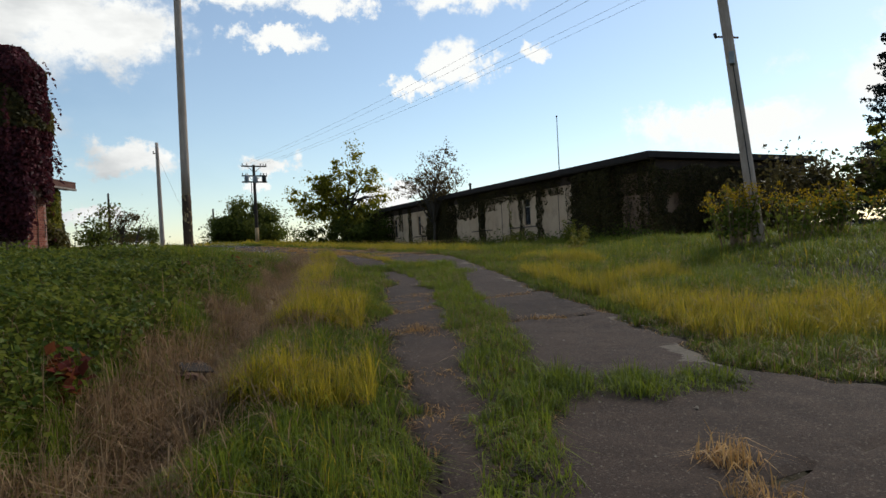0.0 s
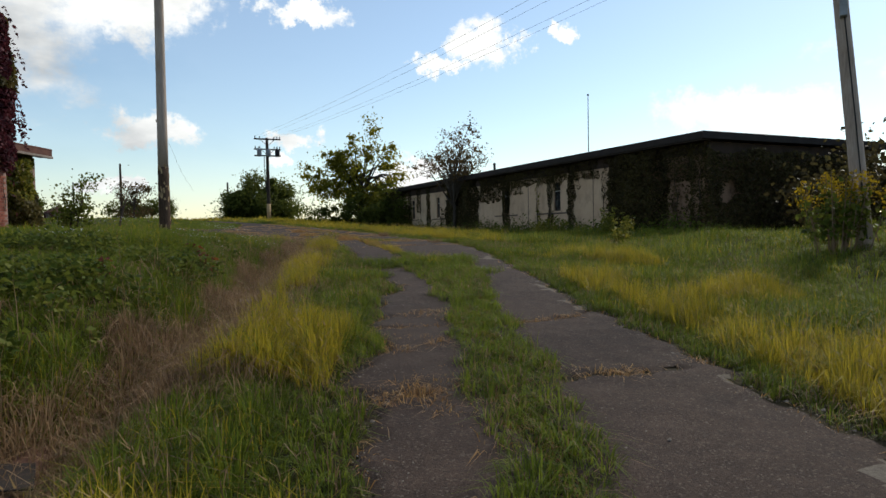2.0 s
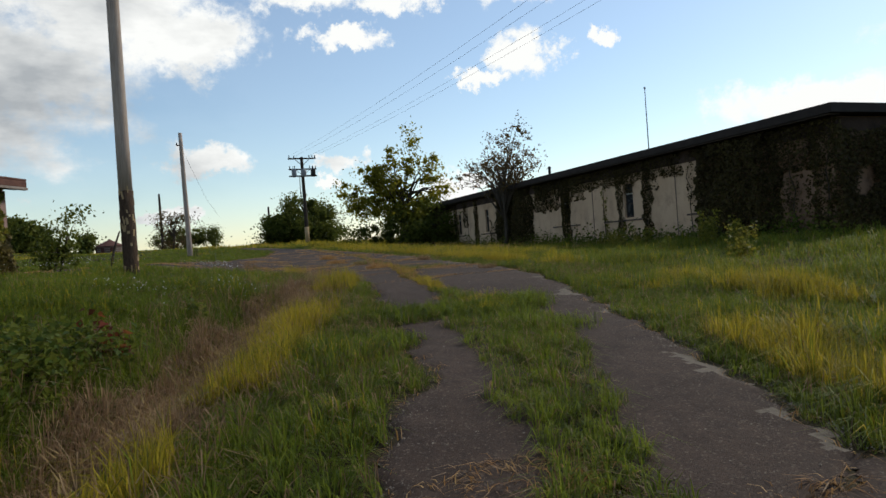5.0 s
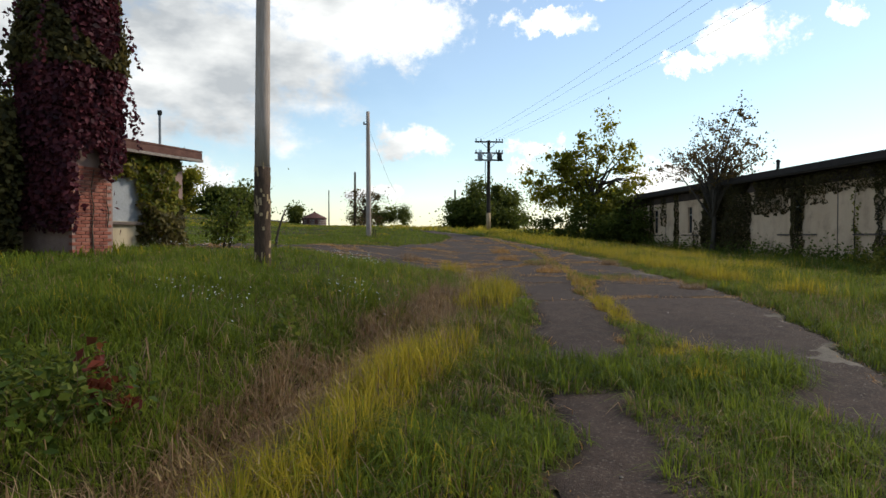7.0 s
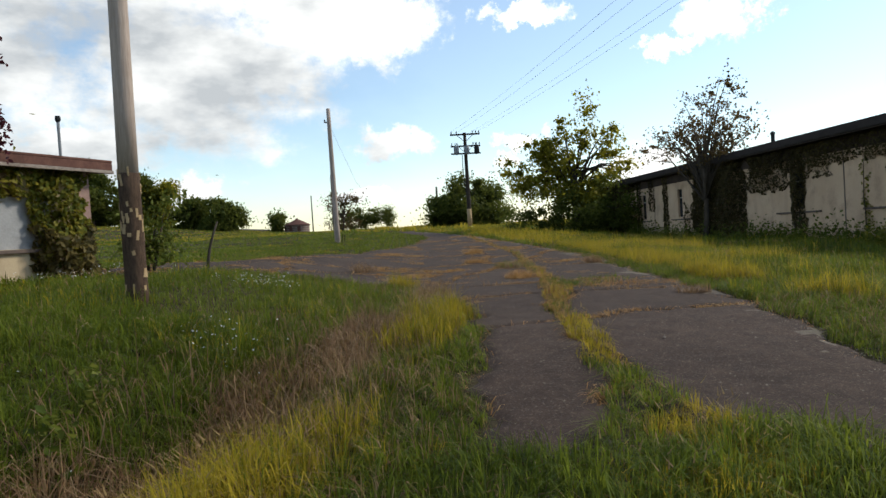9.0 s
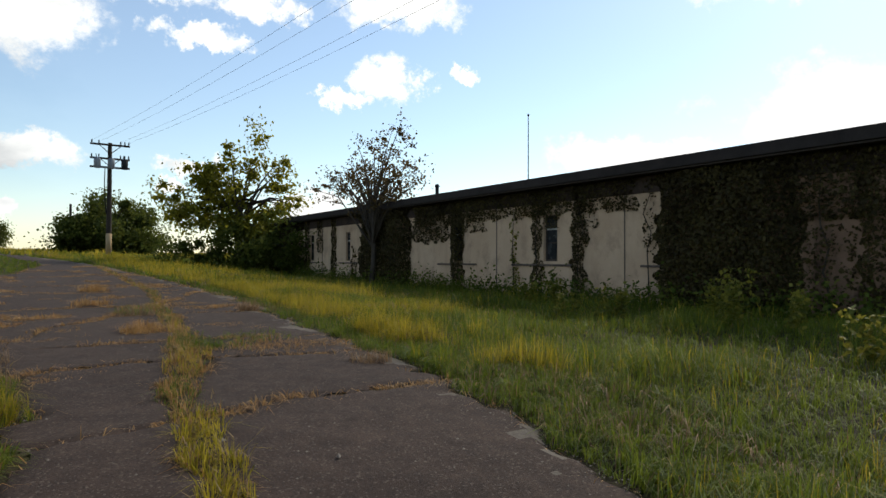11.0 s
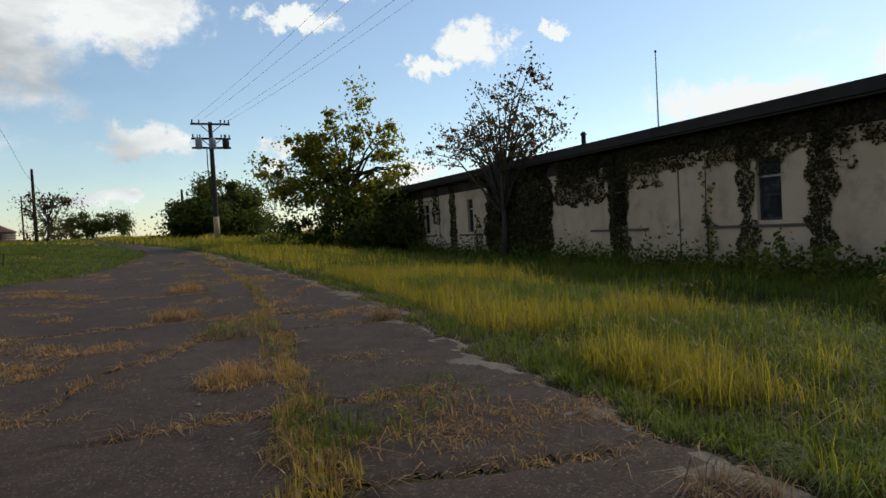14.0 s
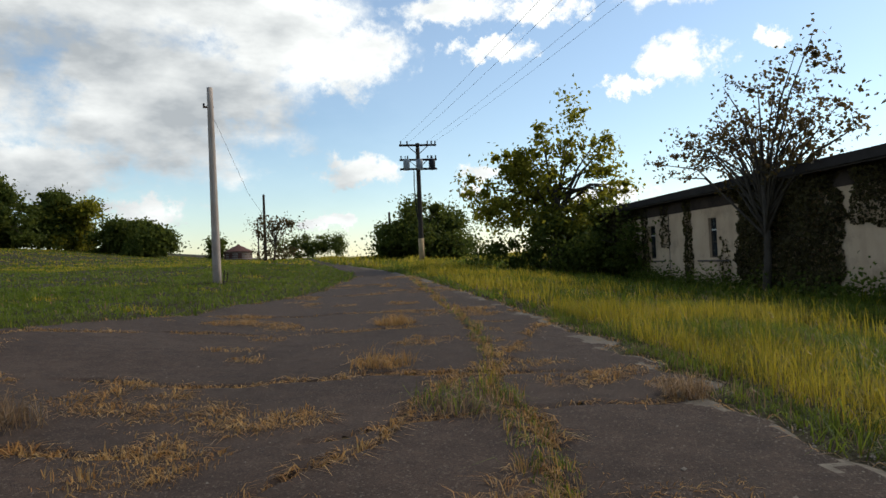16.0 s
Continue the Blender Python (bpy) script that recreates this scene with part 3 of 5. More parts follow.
def build_grass():
    green, gold, dead, rusty, seeds = [], [], [], [], []
    # (count, area, blade width, height factor, how far from the road's axis it starts and ends)
    rings = [
        (640000, (-5, 14, 0.2, 34), 0.0065, 1.0, 0, 5.2),
        (330000, (-4.5, 4, 3, 20), 0.0075, 1.0, 3.0, 8.5),
        (430000, (-9, 19, 0.2, 34), 0.0095, 1.0, 5.2, 9.5),
        (330000, (0.3, 10.5, 2, 24), 0.0065, 1.0, 0, 4.3),
        (260000, (-14, 19, 0, 46), 0.019, 1.05, 9.5, 17),
        (90000, (-5, 19, 34, 60), 0.022, 1.0, 0, 9.5),
        (120000, (-40, 19, 24, 75), 0.035, 1.1, 9.5, 60),
        (60000, (-40, 45, -9, 24), 0.04, 1.1, 12, 60),
        (90000, (-90, 45, 60, 140), 0.09, 1.3, 0, 200),
    ]
    for n, (x0, x1, y0, y1), wide, tallf, near, far in rings:
        x, y = scatter(n, x0, x1, y0, y1)
        axis = np.abs(x - road_axis(y))
        pv, st = paved(x, y), strip(x, y)
        ok = (axis >= near) & (axis < far) & ~blocked(x, y)
        lane = (np.abs(y - 15.55 - 0.15 * wave(x, y, 1.3)) < 0.55) & (x < np.interp(y, STRIP_Y, STRIP_X) + 0.9)
        ok &= (pv < -0.02) | (((st > 0.02) | lane) & (rng.random(n) < 0.95))
        x, y, pv, st = x[ok], y[ok], pv[ok], st[ok]
        z = height(x, y)
        dr, dl = x - np.interp(y, RIGHT_Y, RIGHT_X), np.interp(y, LEFT_Y, LEFT_X) - x
        p = patchy(x, y, 0.9) + 0.25 * patchy(x, y, 3.1) - 0.12
        is_gold = (dr > 0.4) & (dr < 2.4 + 1.6 * patchy(x, y, 0.5) + 0.05 * np.maximum(0, y - 20)) & (p > 0.4 + 0.2 * rng.random(len(x)) + 0.5 * np.exp(-(((y - 18.5) / 4.2) ** 2))) & (y > 2)
        is_gold |= (dl > 0.25) & (dl < 1.5) & (y > 5) & (y < 19) & (p > 0.68)
        is_gold |= (y > 60) & (p > 0.6)
        is_gold |= (y > 29) & (y < 60) & (dl > 0.5) & (p + rng.normal(0, 0.12, len(x)) > 1.0)
        is_gold |= (st > 0) & (pv > 0) & (y > 15) & (p > 0.6)
        spine = np.abs(x - ditch_x(y) - 0.75) < 0.25 + 0.3 * patchy(x, y, 1.1)
        is_gold |= spine & (y > 6) & (y < 20.8) & (p > 0.25 + 0.4 * rng.random(len(x)) + 0.5 * (y < 12.5))
        dd = x - ditch_x(y)
        is_dead = (np.abs(dd) < 0.16 + 0.5 * patchy(x, y, 1.5) + 0.03 * np.maximum(0, 9 - y)) & (y < 20.5) & (rng.random(len(x)) < 0.62)
        is_dead |= rng.random(len(x)) < np.where((dd < 0) | (dr > 1.5), 0.035, 0.07 + 0.1 * (patchy(x, y, 0.6) > 0.6))
        is_rust = (st > 0) & (pv > 0) & (y > 19.5) & (rng.random(len(x)) < 0.5)
        leafy_bank = (dd < -0.7) & (y < 14.5)
        tall = np.where(is_gold, 0.3 + 0.08 * patchy(x, y, 0.7), 0.14 + 0.16 * patchy(x, y, 1.3) ** 2) * tallf
        tall = np.where((dr > 1.0) & ~is_gold, 0.15 + 0.26 * patchy(x, y, 1.1) ** 2, tall)
        tall = np.where(is_dead, np.where(np.abs(dd) < 1.2, 0.3, 0.2), tall)
        tall = np.where((pv > 0), np.where(y > 19, 0.15, 0.17), tall)
        tall = np.where((x < -1) & (y > 28) | (dl > 0) & (y > 29) & (x < 8), 0.13 * tallf, tall)
        tall = np.where(leafy_bank & ~is_dead, 0.16, tall)
        tall *= smooth((np.abs(pv) + 0.12) / 0.35) * 0.5 + 0.5
        mixup = rng.random(len(x)) < 0.1
        is_gold ^= mixup & ~is_dead & (tall > 0.2)
        g = ~is_gold & ~is_dead & ~is_rust & ~(leafy_bank & (rng.random(len(x)) < 0.35))
        for lst, m, lean in ((green, g, 1.35), (gold, is_gold & ~is_dead & ~is_rust, 0.85), (dead, is_dead, 1.5), (rusty, is_rust & ~is_dead, 0.7)):
            lst.append(blades(rng, x[m], y[m], z[m], tall[m], wide, lean))
        m = is_gold & (rng.random(len(x)) < (0.03 if wide < 0.02 else 0.01)) & (y < 50)
        seeds.append(seed_heads(x[m], y[m], z[m], tall[m] * 1.25))
    # growth out of the cracks and along the broken edges
    x, y = scatter(1100000, -6, 10, 3.6, 48)
    c = cracks(x, y)
    pv = paved(x, y)
    tuft = (patchy(x, y, 1.6) + 0.4 * patchy(x, y, 4.0)) > 0.6
    ok = (pv > 0) & (c < 0.05 + 0.15 * tuft * rng.random(len(x)) ** 1.5) & (tuft | (rng.random(len(x)) < 0.2))
    ok |= (pv > 0) & (pv < 0.12) & (rng.random(len(x)) < 0.12)
    low = (y < 10.5) & (pv > 0) & (pv < 1.9) & (x < np.interp(y, STRIP_Y, STRIP_X) + 0.2) & (patchy(x, y, 2.6) > 0.5) & (rng.random(len(x)) < 0.4)
    ok |= low
    straw = (y > 20.5) & (pv > 0.1) & (patchy(x, y, 1.05) + 0.5 * patchy(x, y, 3.3) > 0.98) & (rng.random(len(x)) < 0.75)
    ok |= straw
    x, y = x[ok], y[ok]
    z = height(x, y) + 0.022
    far = np.where(y > 26, 1.6, 1.0)
    r = rng.random(len(x)) < 0.6
    tall = 0.07 + 0.08 * patchy(x, y, 2.2)
    rusty.append(blades(rng, x[r], y[r], z[r], tall[r] * 1.15, 0.0065 * far[r], 2.2, 0.55))
    dead.append(blades(rng, x[~r], y[~r], z[~r], tall[~r] * 1.1, 0.0065 * far[~r], 3.0, 0.45))
    # single tufts on the paving
    for tx, ty, rad, n, kind, tall in (
        (2.6, 3.05, 0.2, 150, rusty, 0.15), (2.35, 2.65, 0.2, 130, rusty, 0.15), (3.65, 27.4, 0.35, 260, dead, 0.28), (5.75, 27.4, 0.5, 500, rusty, 0.09), (5.9, 25.5, 0.35, 300, rusty, 0.1), (5.0, 26.4, 0.55, 900, rusty, 0.1), (7.75, 23.2, 0.6, 260, green, 0.12),
        (8.4, 23.6, 0.6, 260, green, 0.12), (7.4, 23.0, 0.35, 240, green, 0.16), (8.2, 22.7, 0.7, 260, rusty, 0.15), (7.35, 27.6, 0.5, 160, green, 0.24), (7.3, 27.4, 0.5, 220, dead, 0.22), (9.3, 27.3, 0.25, 300, dead, 0.25), (4.6, 24.3, 0.35, 500, gold, 0.28),
        (5.1, 22.9, 0.3, 350, dead, 0.3), (7.0, 24.9, 0.35, 500, rusty, 0.2), (8.9, 21.2, 0.25, 300, dead, 0.2), (6.7, 29.5, 0.4, 500, rusty, 0.2), (7.0, 33, 0.4, 500, rusty, 0.2), (5.0, 15.6, 0.6, 1500, green, 0.22),
        (5.9, 15.3, 0.6, 1700, green, 0.24), (6.8, 15.6, 0.6, 1500, green, 0.24), (6.3, 13.9, 0.7, 1200, green, 0.2), (4.4, 14.0, 0.4, 700, green, 0.2), (3.8, 4.2, 0.35, 700, green, 0.14), (3.2, 4.4, 0.4, 900, green, 0.2), (2.6, 4.7, 0.4, 900, green, 0.22), (2.1, 4.4, 0.35, 600, green, 0.18),
    ):
        a, d = rng.uniform(0, 6.28, n), rad * np.sqrt(rng.random(n)) * rng.uniform(0.6, 1.1, n)
        x, y = tx + d * np.cos(a), ty + d * np.sin(a)
        kind.append(blades(rng, x, y, height(x, y) + 0.01, np.full(n, tall), 0.007, 1.5))
    stuff("grass", green, GRASS, "rank green grass over the verges and banks")
    stuff("tall_grass", gold, GOLD, "tall yellowing grass along the drive's verges")
    stuff("dead_grass", dead, DEAD, "dead brown grass in the ditch and cracks")
    stuff("dry_grass", rusty, RUSTY, "rusty dry grass growing out of asphalt cracks")
    stuff("grass_seed_heads", seeds, SEED, "pale nodding seed heads above the tall grass")


build_grass()


def build_weeds():
    """Broad-leaved weeds on the bank beyond the ditch and along the walls."""
    x, y = scatter(52000, -11, 2.4, 1.5, 17)
    p = patchy(x, y, 0.8) + 0.3 * patchy(x, y, 2.7)
    ok = (x < ditch_x(y) - 0.55) & (p > 0.38 + 0.06 * np.maximum(0, y - 9))
    x, y = x[ok], y[ok]
    lift = rng.uniform(0.04, 0.34, len(x)) * (0.3 + 1.0 * patchy(x, y, 1.7))
    c = np.stack([x, y, height(x, y) + lift], 1)
    # each plant carries a few leaves
    c = np.repeat(c, 4, 0) + rng.normal(0, 0.06, (4 * len(c), 3))
    red = np.min([np.hypot(c[:, 0] - rx, c[:, 1] - ry) for rx, ry in ((2.25, 15.4), (1.62, 14.15), (1.9, 14.5), (1.45, 14.4), (-0.9, 6.0), (0.4, 11.5))], axis=0) < 0.16
    up = np.array([0, 0, 1.2])
    stuff("bank_weeds", [leaves(rng, c[~red], 0.066, 0.8, up)], WEED, "low broad-leaved green weeds on the bank", "weeds")
    stuff("red_weeds", [leaves(rng, c[red][:2500], 0.1, 0.8, up)], REDWEED, "reddened weed leaves among the bank grass", "weeds")
    # small white flowers in the rough grass
    pts = []
    for fx, fy, n, r in ((2.6, 21.4, 130, 0.45), (1.6, 16.2, 60, 0.5), (-0.4, 14.3, 70, 0.4), (-0.2, 22.2, 90, 0.9), (3.0, 18.2, 50, 0.4)):
        a = rng.normal(0, r / 1.6, (n, 2)) + (fx, fy)
        pts.append(np.stack([a[:, 0], a[:, 1], height(a[:, 0], a[:, 1]) + rng.uniform(0.3, 0.42, n)], 1))
    stuff("white_flowers", [leaves(rng, np.concatenate(pts), 0.022, 0.8, up)], WHITE_FLOWER, "tiny white wild flowers in the grass", "flowers")
    # brambles at the foot of the long wall
    n = 7000
    y = rng.uniform(19, 50, n)
    x = 18.45 - np.abs(rng.normal(0, 0.45, n))
    h = np.abs(rng.normal(0, 0.26, n)) * (0.4 + 1.1 * patchy(x * 0, y, 1.6))
    stuff("wall_foot_weeds", [leaves(rng, np.stack([x, y, height(x, y) + 0.04 + h], 1), 0.1, 0.9, np.array([-0.6, 0, 0.8]))], WEED, "low green weeds along the foot of the wall", "weeds")
    # stalky weeds that stand in the rough
    parts, flow = [], []
    for wx, wy, tall in ((15.2, 20.6, 1.1), (15.8, 21.3, 0.9), (15.0, 19.4, 0.8), (14.6, 22.4, 0.7), (15.7, 25.4, 0.7), (13.6, 17.9, 0.75), (12.4, 16.8, 0.5), (14.3, 23.4, 0.6), (16.4, 27.0, 0.6)):
        for k in range(7):
            bx, by = wx + rng.normal(0, 0.12), wy + rng.normal(0, 0.12)
            hh = tall * rng.uniform(0.6, 1.0)
            m = int(60 * hh)
            t = rng.random(m)
            z0 = float(height(bx, by))
            parts.append(leaves(rng, np.stack([bx + 0.1 * t + rng.normal(0, 0.05, m), by + rng.normal(0, 0.05, m), z0 + hh * (0.15 + 0.85 * t)], 1), 0.08, 1.0, up, 0.5))
    stuff("stalky_weeds", parts, IVY_LIT, "tall stalky weeds standing in the rough grass", "weeds")
    # dead stalks leaning over the ditch
    n = 2200
    y = rng.uniform(3, 19.5, n)
    x = ditch_x(y) + rng.normal(0, 0.45, n)
    stuff("dead_stalks", [blades(rng, x, y, height(x, y), np.full(n, 0.45), 0.006, 1.8)], DEAD, "dead leaning stalks in the ditch", "weeds")


build_weeds()


def build_grit():
    n = 6000
    x, y = scatter(n, -2, 10, 1, 40)
    ok = paved(x, y) > 0.05
    x, y = x[ok], y[ok]
    # crumbs of paving along the broken edges
    ye, yl = rng.uniform(4.5, 33, 3600), rng.uniform(6, 12, 500)
    xe = np.interp(ye, RIGHT_Y, RIGHT_X) + rng.normal(-0.05, 0.16, len(ye))
    xl = np.interp(yl, LEFT_Y, LEFT_X) + rng.normal(0.08, 0.14, len(yl))
    keep = patchy(xe, ye, 1.4) > 0.35
    edge = np.concatenate([np.zeros(len(x)), np.ones(keep.sum() + len(yl))])
    x, y = np.concatenate([x, xe[keep], xl]), np.concatenate([y, ye[keep], yl])
    z = height(x, y) + np.where(edge > 0, 0.03, 0.034)
    s = rng.uniform(0.004, 0.013, len(x)) * np.where(rng.random(len(x)) < 0.03, 2.4, 1.0) * (1 - 0.15 * edge)
    k = np.array([(1, 0, 0), (-0.5, 0.8, 0), (-0.5, -0.8, 0), (0.1, 0, 0.8)])
    co = (np.stack([x, y, z], 1)[:, None] + s[:, None, None] * k * rng.uniform(0.6, 1.3, (len(x), 4, 3))).reshape(-1, 3)
    i = np.arange(len(x))[:, None] * 4
    tri = np.concatenate([i + [0, 1, 3], i + [1, 2, 3], i + [2, 0, 3]], 1).reshape(-1, 3)
    tagged(quick_mesh("loose_stones", co, tri, ROCK), "scattered small pale stones on the asphalt", "stones", kind="stuff")


build_grit()

# ---- long building on the rise ----


def panel_wall(house, mat, x0, x1, lo, hi, z0, z1, holes):
    """A wall from lo to hi along y with holes (a, b, za, zb), in order, cut right through: its piers, lintels and aprons."""
    at = lo
    for a, b, c, d in holes:
        part("wall_pier", box(x0, x1, at, a, z0, z1), mat, house)
        part("wall_apron", box(x0, x1, a, b, z0, c), mat, house)
        part("wall_lintel", box(x0, x1, a, b, d, z1), mat, house)
        at = b
    part("wall_pier", box(x0, x1, at, hi, z0, z1), mat, house)


WX, Z_SILL, Z_EAVE = 18.57, 3.0, 5.32
LONG_WINDOWS = [(28.05, 28.65), (32.85, 33.5), (42.15, 42.65), (46.7, 47.3), (50.8, 51.5)]


def window(house, y0, y1, z0, z1):
    w = part("window", box(WX + 0.1, WX + 0.16, y0, y0 + 0.05, z0, z1), FRAME_DARK, house, "narrow dark sash window with one white rail")
    part("frame_side", box(WX + 0.1, WX + 0.16, y1 - 0.05, y1, z0, z1), FRAME_DARK, w)
    zm, zl = z0 + 0.7 * (z1 - z0), z0 + 0.4 * (z1 - z0)
    part("rail", box(WX + 0.09, WX + 0.15, y0 + 0.05, y1 - 0.05, zm - 0.025, zm + 0.025), WHITE, w, "chipped white meeting rail")
    part("glazing_bar", box(WX + 0.1, WX + 0.15, y0 + 0.05, y1 - 0.05, zl - 0.015, zl + 0.015), FRAME_DARK, w)
    part("head", box(WX + 0.1, WX + 0.16, y0 + 0.05, y1 - 0.05, z1 - 0.05, z1), FRAME_DARK, w)
    part("bottom_rail", box(WX + 0.1, WX + 0.16, y0 + 0.05, y1 - 0.05, z0, z0 + 0.06), FRAME_DARK, w)
    for a, b in ((z0 + 0.06, zl - 0.015), (zl + 0.015, zm - 0.025), (zm + 0.025, z1 - 0.05)):
        part("pane", box(WX + 0.125, WX + 0.131, y0 + 0.05, y1 - 0.05, a, b), GLASS, w)


def build_long_building():
    house = tagged(empty("long_building", pose(0, 0, 0)), "long low cream plastered building overgrown with dark ivy", "building")
    holes = [(a, b, 3.12, 4.5) for a, b in LONG_WINDOWS]
    panel_wall(house, PLASTER, WX, WX + 0.25, 24.25, 60, 1.0, Z_EAVE - 0.02, holes)
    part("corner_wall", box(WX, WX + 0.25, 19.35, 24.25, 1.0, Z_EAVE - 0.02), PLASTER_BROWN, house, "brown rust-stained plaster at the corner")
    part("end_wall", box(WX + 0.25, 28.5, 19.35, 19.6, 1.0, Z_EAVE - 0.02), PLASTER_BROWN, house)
    part("far_end_wall", box(WX + 0.25, 28.5, 59.75, 60, 1.0, Z_EAVE - 0.02), PLASTER, house)
    part("back_wall", box(28.25, 28.5, 19.6, 59.75, 1.0, Z_EAVE - 0.02), PLASTER, house)
    part("floor_slab", box(WX + 0.25, 28.25, 19.6, 59.75, 1.9, 2.1), CONCRETE, house)
    roof = part("roof", box(18.12, 28.95, 19.0, 60.4, Z_EAVE + 0.02, Z_EAVE + 0.28, 0.008), ROOF, house, "dark flat felt roof with a deep eave")
    part("soffit", box(18.16, WX - 0.004, 19.1, 60.2, Z_EAVE - 0.03, Z_EAVE + 0.01), POLE_DARK, roof)
    # added strips that darken the wall tops for the eave's shade and stains
    part("eave_shade_band", box(WX - 0.03, WX - 0.003, 19.36, 59.98, Z_EAVE - 0.46, Z_EAVE - 0.034, 0.006), EAVE_SHADE, house, "dark added band for the eave's shade and mould stains")
    part("eave_shade_band", box(WX + 0.02, 28.48, 19.322, 19.347, Z_EAVE - 0.46, Z_EAVE - 0.034, 0.006), EAVE_SHADE, house)
    vent = part("roof_vent", tube([(18.95, 35.1, Z_EAVE + 0.2), (18.95, 35.1, Z_EAVE + 0.75)], 0.07, 10), BLACK_STEEL, roof)
    part("vent_cap", tube([(18.95, 35.1, Z_EAVE + 0.72), (18.95, 35.1, Z_EAVE + 0.82)], [0.11, 0.05], 10), BLACK_STEEL, vent)
    for a, b in ((23.1, 25.04), (27.4, 30.1), (32.0, 34.43), (41.4, 43.4), (45.9, 48.0)):
        part("sill", box(WX - 0.05, WX - 0.003, a, b, Z_SILL - 0.025, Z_SILL + 0.035, 0.008), STONE, house, "dark thin stone sill")
    for a, b in LONG_WINDOWS:
        window(house, a, b, 3.12, 4.5)
    part("joint_cover", box(WX - 0.012, WX - 0.003, 30.87, 30.91, 1.6, 4.9), STONE, house)
    for y in (25.55, 45.5):
        part("pilaster", box(WX - 0.02, WX - 0.003, y, y + 0.02, 1.6, 5.1), STONE, house)
    mast = tagged(empty("mast", pose(40.1, 53.5, float(height(40.1, 53.5)))), "tall thin grey steel mast behind the roof", "mast")
    part("mast_pole", tube([(0, 0, 0), (0, 0, 6), (0, 0, 12.6)], [0.075, 0.06, 0.035], 8), STEEL, mast)
    bm = bmesh.new()
    bmesh.ops.create_icosphere(bm, subdivisions=2, radius=0.1, matrix=Matrix.Translation((0, 0, 12.68)))
    part("finial", bm, BLACK_STEEL, mast, smooth_shade=True)


build_long_building()

# ---- climbing plants ----


def ivy_patch(y0, y1, z0, z1, per, deep=0.22, ragged=0.25, x=WX):
    """Centres of leaves on the long wall, ragged at the rim."""
    n = int(3.0 * per * (y1 - y0) * (z1 - z0))
    y, z = rng.uniform(y0 - ragged, y1 + ragged, n), rng.uniform(z0 - ragged, z1 + ragged, n)
    w = ragged * (0.7 * wave(y * 0.9, z * 1.2, 2.0) + 0.5 * wave(y, z, 6.0))
    d = np.minimum(np.minimum(y - y0, y1 - y), np.minimum(z - z0 + 0.3, z1 - z + 0.3)) + w
    ok = d > 0
    y, z, d = y[ok], z[ok], d[ok]
    bulge = deep * smooth(d / 0.5) * (0.55 + 0.6 * patchy(y, z, 2.3))
    return np.stack([x - 0.02 - bulge * rng.random(len(y)) ** 0.6, y, z], 1)


def vine_stems(paths, parent, mat=BARK):
    for pts, r in paths:
        part("stem", tube(pts, [r * (1 - 0.6 * i / max(1, len(pts) - 1)) for i in range(len(pts))], 6), mat, parent)


def ivy(label, patches, mat, size=0.13, stems=(), normal=(-1.0, 0, 0.5), droop=0.8):
    pts = np.concatenate([ivy_patch(*p) for p in patches])
    ob = tagged(quick_mesh("ivy", *leaves(rng, pts, size, 0.9, np.array(normal), droop), mat), label, "climbing plant", "ivy on the long wall")
    vine_stems(stems, ob)
    return ob


def stem_up(y, z1, wob=0.12, r=0.02, x=WX - 0.05):
    z0 = float(height(x, y)) - 0.05
    n = 7
    return [(x - 0.02 * rng.random(), y + wob * rng.normal() * i / n, z0 + (z1 - z0) * i / (n - 1)) for i in range(n)], r


